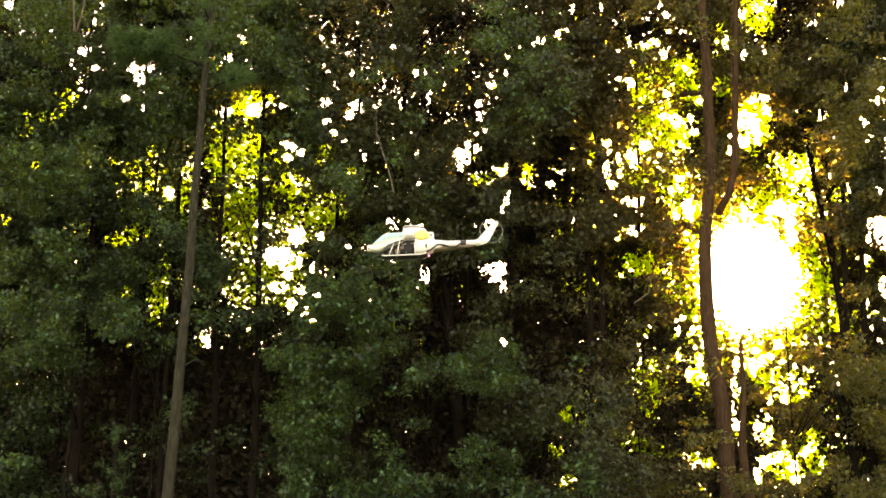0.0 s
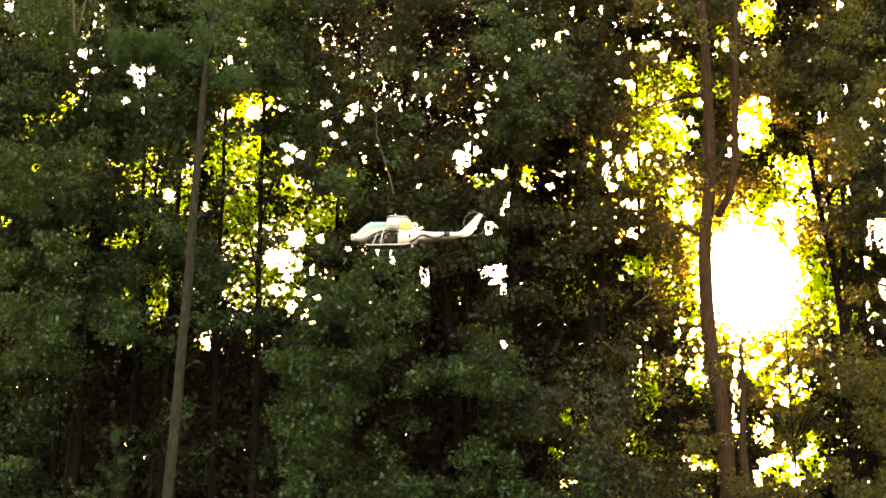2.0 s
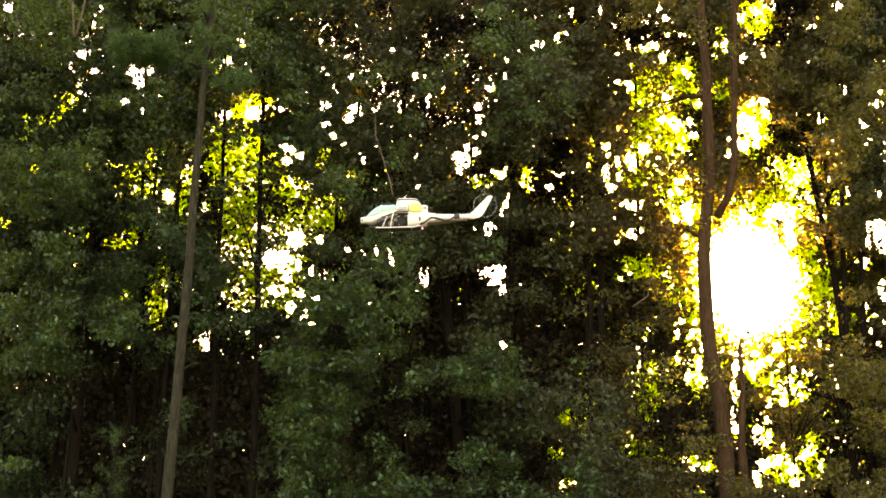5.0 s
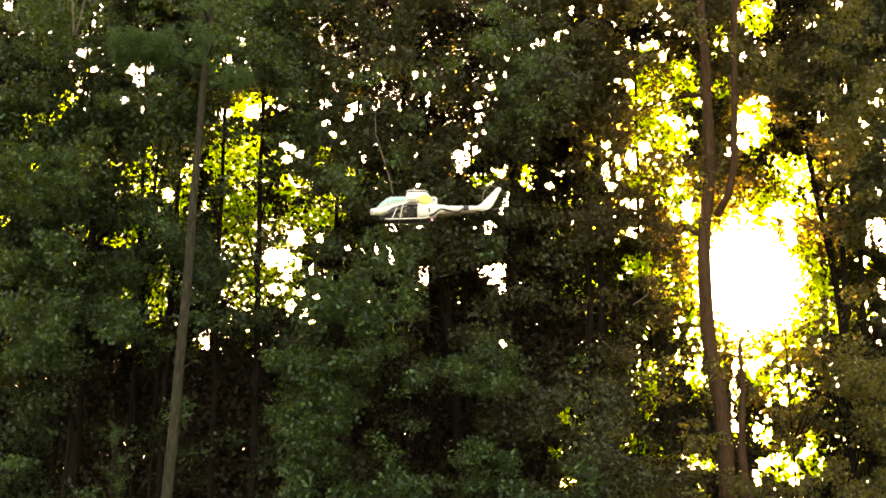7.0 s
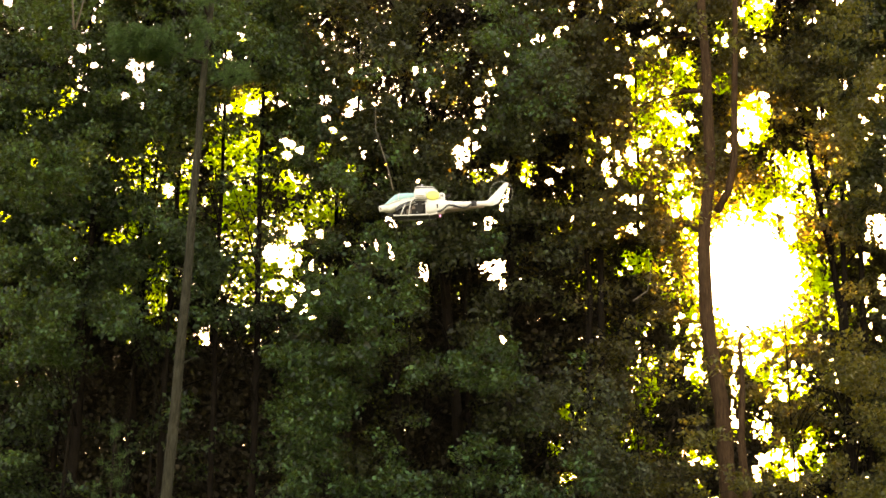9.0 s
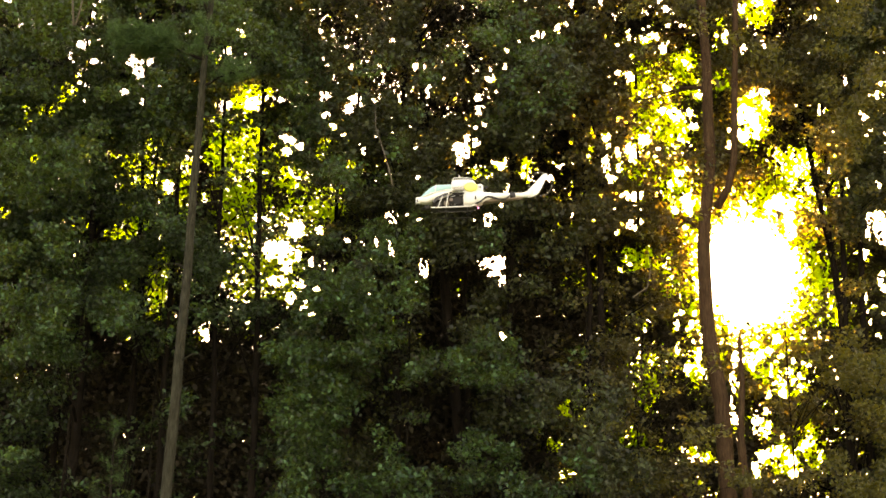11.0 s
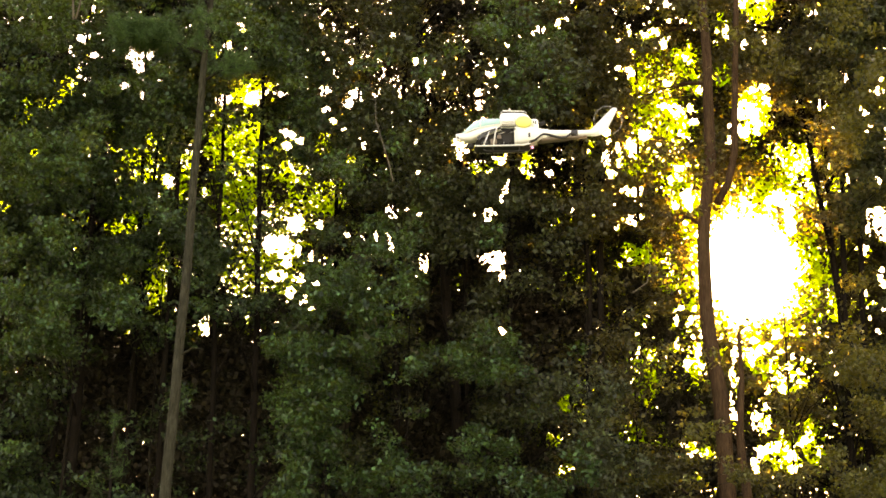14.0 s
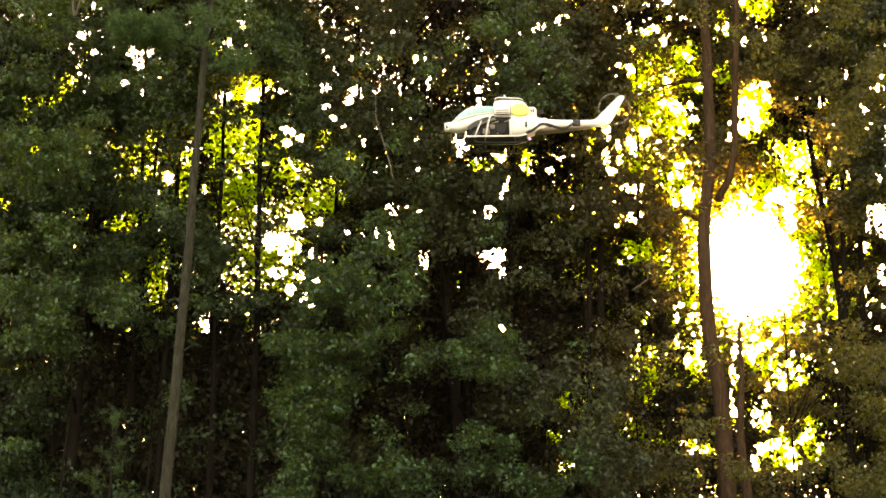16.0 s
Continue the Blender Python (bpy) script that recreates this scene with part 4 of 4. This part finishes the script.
def helicopter():
    h = tagged(new("model_helicopter"), "white radio-controlled scale gunship helicopter in flight, tail fin raised", "helicopter")
    # nose and cheeks above the open side bay
    loft("nose", [(-0.622, 0.008, 0.018, 0.016), (-0.60, 0.007, 0.034, 0.027), (-0.56, 0.003, 0.048, 0.034), (-0.52, 0.003, 0.058, 0.042),
                  (-0.47, 0.018, 0.066, 0.042), (-0.40, 0.036, 0.072, 0.040), (-0.30, 0.058, 0.076, 0.030), (-0.26, 0.066, 0.076, 0.026)], WHITE, h)
    sensor = loft("nose_sensor", [(-0.628, 0.004, 0.022, 0.026), (-0.60, 0.004, 0.026, 0.030), (-0.575, 0.004, 0.024, 0.028)], WHITE, h, flat=5)
    box("lens", -0.630, 0, 0.002, 0.006, 0.026, 0.026, BLACK, sensor, "dark sensor lens")
    for s in (-1, 1):
        box("sensor_window", -0.612, s * 0.0255, -0.002, 0.014, 0.005, 0.022, BLACK, sensor, "dark sensor window")
    turret = loft("chin_turret", [(-0.545, -0.062, 0.012, 0.012), (-0.53, -0.064, 0.026, 0.022), (-0.50, -0.064, 0.026, 0.022), (-0.485, -0.062, 0.012, 0.012)], DARK, h)
    rod("gun_barrel", [(-0.54, 0, -0.068), (-0.60, 0, -0.076)], 0.004, DARK, turret)
    # canopy
    canopy = loft("canopy", [(-0.575, 0.030, 0.030, 0.008), (-0.53, 0.050, 0.050, 0.030), (-0.47, 0.080, 0.060, 0.045), (-0.425, 0.098, 0.064, 0.042),
                             (-0.35, 0.104, 0.066, 0.036), (-0.265, 0.108, 0.066, 0.032)], GLASS, h, "canopy glazing, blue-green tint with painted pale reflection", flat=3.0)
    for s in (-1, 1):
        rod("canopy_frame", [(-0.562, s * 0.044, 0.024), (-0.47, s * 0.067, 0.052), (-0.37, s * 0.0745, 0.070), (-0.27, s * 0.077, 0.080)], 0.005, WHITE, canopy)
        rod("canopy_frame", [(-0.435, s * 0.066, 0.066), (-0.43, s * 0.060, 0.125), (-0.42, s * 0.030, 0.139)], 0.004, WHITE, canopy)
    # engine cowl with its flat cap
    cowl = loft("engine_cowl", [(-0.275, 0.110, 0.066, 0.045), (-0.262, 0.118, 0.074, 0.062), (-0.22, 0.122, 0.080, 0.064), (-0.14, 0.116, 0.084, 0.070),
                                (-0.08, 0.110, 0.082, 0.070), (-0.05, 0.098, 0.076, 0.064), (-0.025, 0.080, 0.062, 0.050)], WHITE, h, flat=3.2)
    slab("cowl_cap", [(-0.268, 0.180), (-0.245, 0.195), (-0.10, 0.189), (-0.060, 0.177), (-0.060, 0.171), (-0.10, 0.180), (-0.25, 0.186), (-0.268, 0.174)], 0.066, WHITE, cowl, "flat overhanging cowl lid", bevel=0.002)
    rod("cap_seam", [(-0.255, -0.0665, 0.181), (-0.10, -0.0665, 0.176), (-0.062, -0.0665, 0.167)], 0.0042, BLACK, cowl)
    rod("cowl_seam", [(-0.275, -0.0815, 0.062), (-0.20, -0.086, 0.058), (-0.155, -0.088, 0.058)], 0.003, DARK, cowl)
    rod("cowl_seam", [(-0.270, -0.080, 0.040), (-0.20, -0.087, 0.034), (-0.155, -0.088, 0.036)], 0.006, DARK, cowl)
    rod("cowl_seam", [(-0.155, -0.0855, 0.125), (-0.155, -0.0885, 0.09), (-0.155, -0.0885, 0.055)], 0.0022, TAN, cowl)
    for z in (0.078, 0.096):
        rod("cowl_louvre", [(-0.262, -0.0785, z), (-0.22, -0.084, z - 0.002), (-0.170, -0.0875, z - 0.003)], 0.0022, TAN, cowl)
    for s in (-1, 1):
        bm = bmesh.new()
        bmesh.ops.create_uvsphere(bm, u_segments=24, v_segments=14, radius=1, matrix=Matrix.Translation((-0.088, s * 0.078, 0.094)) @ Matrix.Diagonal((0.068, 0.016, 0.046, 1)))
        part("roundel", bm, YELLOW, cowl, "bright yellow round panel")
    # mast and head
    mast = rod("rotor_mast", [(-0.192, 0, 0.18), (-0.192, 0, 0.222)], 0.010, METAL, h)
    rod("head_cap", [(-0.192, 0, 0.214), (-0.192, 0, 0.232)], 0.006, WHITE, mast)
    rod("rotor_hub", [(-0.215, 0, 0.205), (-0.170, 0, 0.205)], 0.006, METAL, mast)
    # body behind the bay, and tail boom
    loft("rear_fuselage", [(-0.165, 0.004, 0.070, 0.078), (-0.14, 0.000, 0.078, 0.080), (-0.06, 0.000, 0.080, 0.074), (0.01, 0.004, 0.070, 0.060), (0.06, 0.008, 0.058, 0.046), (0.11, 0.012, 0.046, 0.040)], WHITE, h, flat=3.4)
    box("bay_vent", -0.047, -0.0805, -0.012, 0.016, 0.006, 0.040, BLACK, h, "small black side vent")
    exhaust = loft("exhaust_housing", [(-0.03, 0.090, 0.040, 0.038), (-0.012, 0.092, 0.050, 0.044), (0.020, 0.090, 0.048, 0.043), (0.034, 0.084, 0.038, 0.036)], WHITE, h, flat=4)
    for x in (0.000, 0.016):
        box("exhaust_slot", x - 0.006, -0.0485, 0.098, 0.010, 0.006, 0.028, BLACK, exhaust)
    rod("exhaust_pipe", [(0.03, 0, 0.100), (0.06, 0, 0.104), (0.085, 0, 0.112)], 0.014, DARK, exhaust, "dark exhaust pipe", 12)
    boom = loft("tail_boom", [(0.04, 0.012, 0.052, 0.040), (0.12, 0.014, 0.044, 0.034), (0.22, 0.015, 0.038, 0.029), (0.30, 0.017, 0.034, 0.026), (0.40, 0.019, 0.028, 0.023), (0.46, 0.022, 0.021, 0.023), (0.52, 0.032, 0.014, 0.020)], WHITE, h)
    # shade below the boom, put in as a tan-coloured shell
    loft("boom_underside", [(0.02, -0.030, 0.050, 0.022), (0.10, -0.026, 0.043, 0.020), (0.20, -0.022, 0.036, 0.016), (0.30, -0.014, 0.030, 0.012), (0.42, -0.008, 0.024, 0.008)], TAN, boom, "tan shell, painted shade of the underside")
    wavy = [(-0.05, -0.070), (0.00, -0.048), (0.05, -0.008), (0.075, 0.002), (0.12, -0.002), (0.17, -0.018), (0.215, -0.026), (0.25, -0.020), (0.285, 0.006), (0.31, 0.022)]
    for s in (-1, 1):
        w = [0.083, 0.076, 0.066, 0.056, 0.050, 0.044, 0.040, 0.038, 0.037, 0.036]
        bm = bmesh.new()
        rows = []
        for (x, z), yy in zip(wavy, w):
            rows.append([bm.verts.new((x, s * (yy + d), z + e)) for d, e in ((-0.016, 0.008), (0.002, 0.008), (0.002, -0.008), (-0.016, -0.008))])
        for a, b in zip(rows, rows[1:]):
            for k in range(4):
                bm.faces.new((a[k], b[k], b[(k + 1) % 4], a[(k + 1) % 4]))
        bm.faces.new(rows[0])
        bm.faces.new(rows[-1][::-1])
        bmesh.ops.recalc_face_normals(bm, faces=bm.faces)
        part("wavy_stripe", bm, BLACK, boom, "black wavy stripe")
    loft("boom_band", [(0.292, 0.014, 0.036, 0.031), (0.318, 0.014, 0.0355, 0.0305), (0.346, 0.015, 0.034, 0.029)], BLACK, boom, "black band", flat=2.6)
    fin = slab("tail_fin", [(0.43, 0.042), (0.462, 0.054), (0.630, 0.214), (0.648, 0.221), (0.680, 0.216), (0.676, 0.202), (0.592, 0.056), (0.570, 0.026), (0.535, 0.006), (0.49, -0.004), (0.44, -0.004)], 0.010, WHITE, h, bevel=0.006)
    # tail rotor on the fin's far side
    hub = Vector((0.602, 0.022, 0.130))
    rotor = new("tail_rotor")
    rotor.parent = h
    rotor.location = hub
    rod("rotor_hub", [(0, -0.016, 0), (0, 0.012, 0)], 0.009, METAL, rotor)
    bm = bmesh.new()
    ring = []
    for k in range(64):
        a = k * math.tau / 64
        ring.append([bm.verts.new((r * math.cos(a), y, r * math.sin(a))) for r, y in ((0.108, 0.0), (0.116, 0.0015), (0.116, -0.0015))])
    for k in range(64):
        a, b = ring[k], ring[(k + 1) % 64]
        for j in range(3):
            bm.faces.new((a[j], b[j], b[(j + 1) % 3], a[(j + 1) % 3]))
    bmesh.ops.recalc_face_normals(bm, faces=bm.faces)
    part("blade_tip_ring", bm, m_veil, rotor, "faint ring of spinning blade tips")
    box("fin_gearbox", 0.598, -0.012, 0.145, 0.030, 0.010, 0.012, WHITE, fin)
    # the open bay: floor, struts, mechanics
    slab("bay_floor", [(-0.485, -0.084), (-0.455, -0.090), (-0.10, -0.090), (-0.04, -0.074), (-0.04, -0.082), (-0.10, -0.098), (-0.46, -0.098)], 0.074, DARK, h, bevel=0.002)
    mech = loft("mechanics", [(-0.47, -0.030, 0.018, 0.030), (-0.40, -0.012, 0.030, 0.058), (-0.30, -0.008, 0.040, 0.068), (-0.20, -0.005, 0.046, 0.072), (-0.16, 0.0, 0.046, 0.075)], DARK, h, "dark engine and gears behind open side", flat=4)
    bm = bmesh.new()
    bmesh.ops.create_cone(bm, cap_ends=True, segments=24, radius1=0.034, radius2=0.034, depth=0.012, matrix=Matrix.Translation((-0.225, -0.052, -0.030)) @ Matrix.Rotation(radians(90), 4, "X"))
    part("gear_wheel", bm, DARK, mech, smooth=False)
    for x, z in ((-0.29, 0.012), (-0.20, 0.020), (-0.255, -0.060)):
        rod("push_rod", [(x, -0.050, z), (x + 0.05, -0.052, z + 0.012)], 0.004, METAL, mech)
    box("servo", -0.285, -0.046, -0.012, 0.034, 0.02, 0.03, TAN, mech)
    box("receiver", -0.33, -0.045, -0.045, 0.05, 0.02, 0.04, TAN, mech)
    box("battery", -0.40, -0.034, -0.050, 0.05, 0.02, 0.032, BLACK, mech)
    for s in (-1, 1):
        rod("side_rail", [(-0.482, s * 0.072, -0.086), (-0.44, s * 0.078, -0.091), (-0.10, s * 0.080, -0.091), (-0.04, s * 0.076, -0.076)], 0.0065, WHITE, h)
        rod("bay_strut", [(-0.335, s * 0.078, -0.090), (-0.318, s * 0.078, 0.0), (-0.300, s * 0.076, 0.056)], 0.006, WHITE, h)
        rod("bay_strut", [(-0.158, s * 0.080, -0.090), (-0.158, s * 0.082, 0.02)], 0.006, WHITE, h)
        rod("bay_strut", [(-0.415, s * 0.076, -0.090), (-0.365, s * 0.077, 0.020)], 0.005, WHITE, h)
        slab("bay_rim", [(-0.465, -0.022), (-0.42, 0.014), (-0.34, 0.044), (-0.27, 0.058), (-0.27, 0.046), (-0.33, 0.026), (-0.40, -0.006), (-0.45, -0.046)], 0.005, BLACK, h, "dark rim of the open bay", y=s * 0.073, bevel=0.002)
        # landing skids
        skid = rod("landing_skid", [(-0.42, s * 0.105, -0.128), (-0.395, s * 0.105, -0.142), (-0.20, s * 0.105, -0.147), (-0.06, s * 0.105, -0.145)], 0.0045, DARK, h, "thin dark landing skid")
        for x in (-0.34, -0.13):
            rod("skid_leg", [(x, s * 0.068, -0.096), (x, s * 0.092, -0.112), (x, s * 0.105, -0.144)], 0.004, DARK, skid)
    bm = bmesh.new()
    bmesh.ops.create_uvsphere(bm, u_segments=12, v_segments=8, radius=0.010, matrix=Matrix.Translation((-0.022, -0.03, -0.094)))
    part("beacon_light", bm, LENS, h, "small pink belly beacon")
    for o in h.children_recursive:
        if o.data:
            o.data.transform(Matrix.Diagonal((1, 1, 1.065, 1)))
    rotor.location.z *= 1.065
    return h


craft = helicopter()

# pale bare limbs among the leaves
dead_branch("dead_limb", "pale bare dead limb hanging among dark leaves", [(-0.99, 22.90, 9.29), (-1.08, 23.00, 9.70), (-1.22, 23.10, 10.18), (-1.37, 23.20, 10.69), (-1.40, 23.30, 11.28)], 0.017)
dead_branch("dead_branch", "thin pale forked dead branch catching the sun", [(3.67, 22.90, 7.04), (3.98, 23.00, 7.27), (4.07, 23.10, 7.61), (4.07, 23.20, 8.06)], 0.014)
dead_branch("dead_branch", "thin pale forked dead branch catching the sun", [(4.01, 22.90, 7.36), (4.29, 23.00, 7.40), (4.56, 23.10, 7.36)], 0.009)
dead_branch("dead_limb", "pale bare dead limb high in the crown", [(-7.61, 22.90, 12.78), (-7.70, 23.00, 13.30), (-7.81, 23.10, 13.95)], 0.030)
dead_branch("dead_limb", "pale bare dead limb high in the crown", [(-7.57, 22.90, 12.78), (-7.52, 23.00, 13.30), (-7.48, 23.10, 13.95)], 0.024)
# second stem's upper part, hung on its neighbour so it clears the disc
bm = bmesh.new()
tube(bm, [(6.26, 26.50, 10.0), (6.55, 26.50, 10.5), (6.72, 26.50, 11.2), (6.82, 26.50, 12.6), (6.92, 26.50, 14.0), (7.02, 26.50, 15.4), (7.10, 26.50, 16.6)], [0.09, 0.085, 0.08, 0.075, 0.07, 0.065, 0.04], 10)
limb = tagged(part("upper_stem", bm, GLARE_BARK, CANOPY_FEET[0]), "upper length of the second stem, joined on above the sun")
limb.matrix_parent_inverse = Matrix.Translation(CANOPY_FEET[0].location).inverted()


def motions():
    walk(craft, [
        (0.0, pose(-0.126, 11.532, 4.915, 0, -2.42, 0)),
        (0.5, pose(-0.159, 11.525, 4.943, 0, -2.43, 0)),
        (1.0, pose(-0.204, 11.590, 5.004, 0, -1.86, 0)),
        (1.5, pose(-0.247, 11.592, 5.037, 0, -0.97, 0)),
        (2.0, pose(-0.289, 11.550, 5.041, 0, -0.68, 0)),
        (2.5, pose(-0.310, 11.504, 5.044, 0, -1.17, 0)),
        (3.0, pose(-0.307, 11.516, 5.091, 0, -1.20, 0)),
        (3.5, pose(-0.282, 11.482, 5.131, 0, -1.07, 0)),
        (4.0, pose(-0.245, 11.454, 5.166, 0, -1.46, 0)),
        (4.2, pose(-0.231, 11.446, 5.173, 0, -1.59, 0)),
        (6.3, pose(-0.123, 11.470, 5.265, 0, -0.87, 0)),
        (6.5, pose(-0.116, 11.487, 5.278, 0, -1.02, 0)),
        (7.0, pose(-0.090, 11.528, 5.297, 0, -1.19, 0)),
        (7.5, pose(-0.049, 11.540, 5.323, 0, -1.35, 0)),
        (8.0, pose(-0.013, 11.542, 5.327, 0, -1.87, 0)),
        (8.5, pose(-0.001, 11.593, 5.335, 0, -1.94, 0)),
        (9.0, pose(-0.010, 11.593, 5.317, 0, -2.08, 0)),
        (9.2, pose(-0.016, 11.600, 5.314, 0, -1.95, 0)),
        (11.3, pose(0.425, 11.170, 5.262, 0, -2.38, 0)),
        (11.5, pose(0.456, 11.051, 5.241, 0, -2.26, 0)),
        (12.0, pose(0.532, 10.964, 5.324, 0, -0.12, 0)),
        (12.5, pose(0.605, 10.526, 5.337, 0, -0.68, 0)),
        (13.0, pose(0.682, 10.052, 5.345, 0, -0.66, 0)),
        (13.5, pose(0.716, 9.450, 5.188, 0, -2.57, 0)),
        (14.0, pose(0.731, 9.161, 5.057, 0, -1.47, 0)),
        (14.5, pose(0.708, 8.914, 4.966, 0, -0.86, 0)),
        (15.0, pose(0.683, 8.691, 4.933, 0, -0.94, 0)),
        (15.5, pose(0.655, 8.398, 4.840, 0, -1.19, 0)),
        (16.0, pose(0.637, 8.213, 4.753, 0, -0.85, 0)),
    ])


motions()
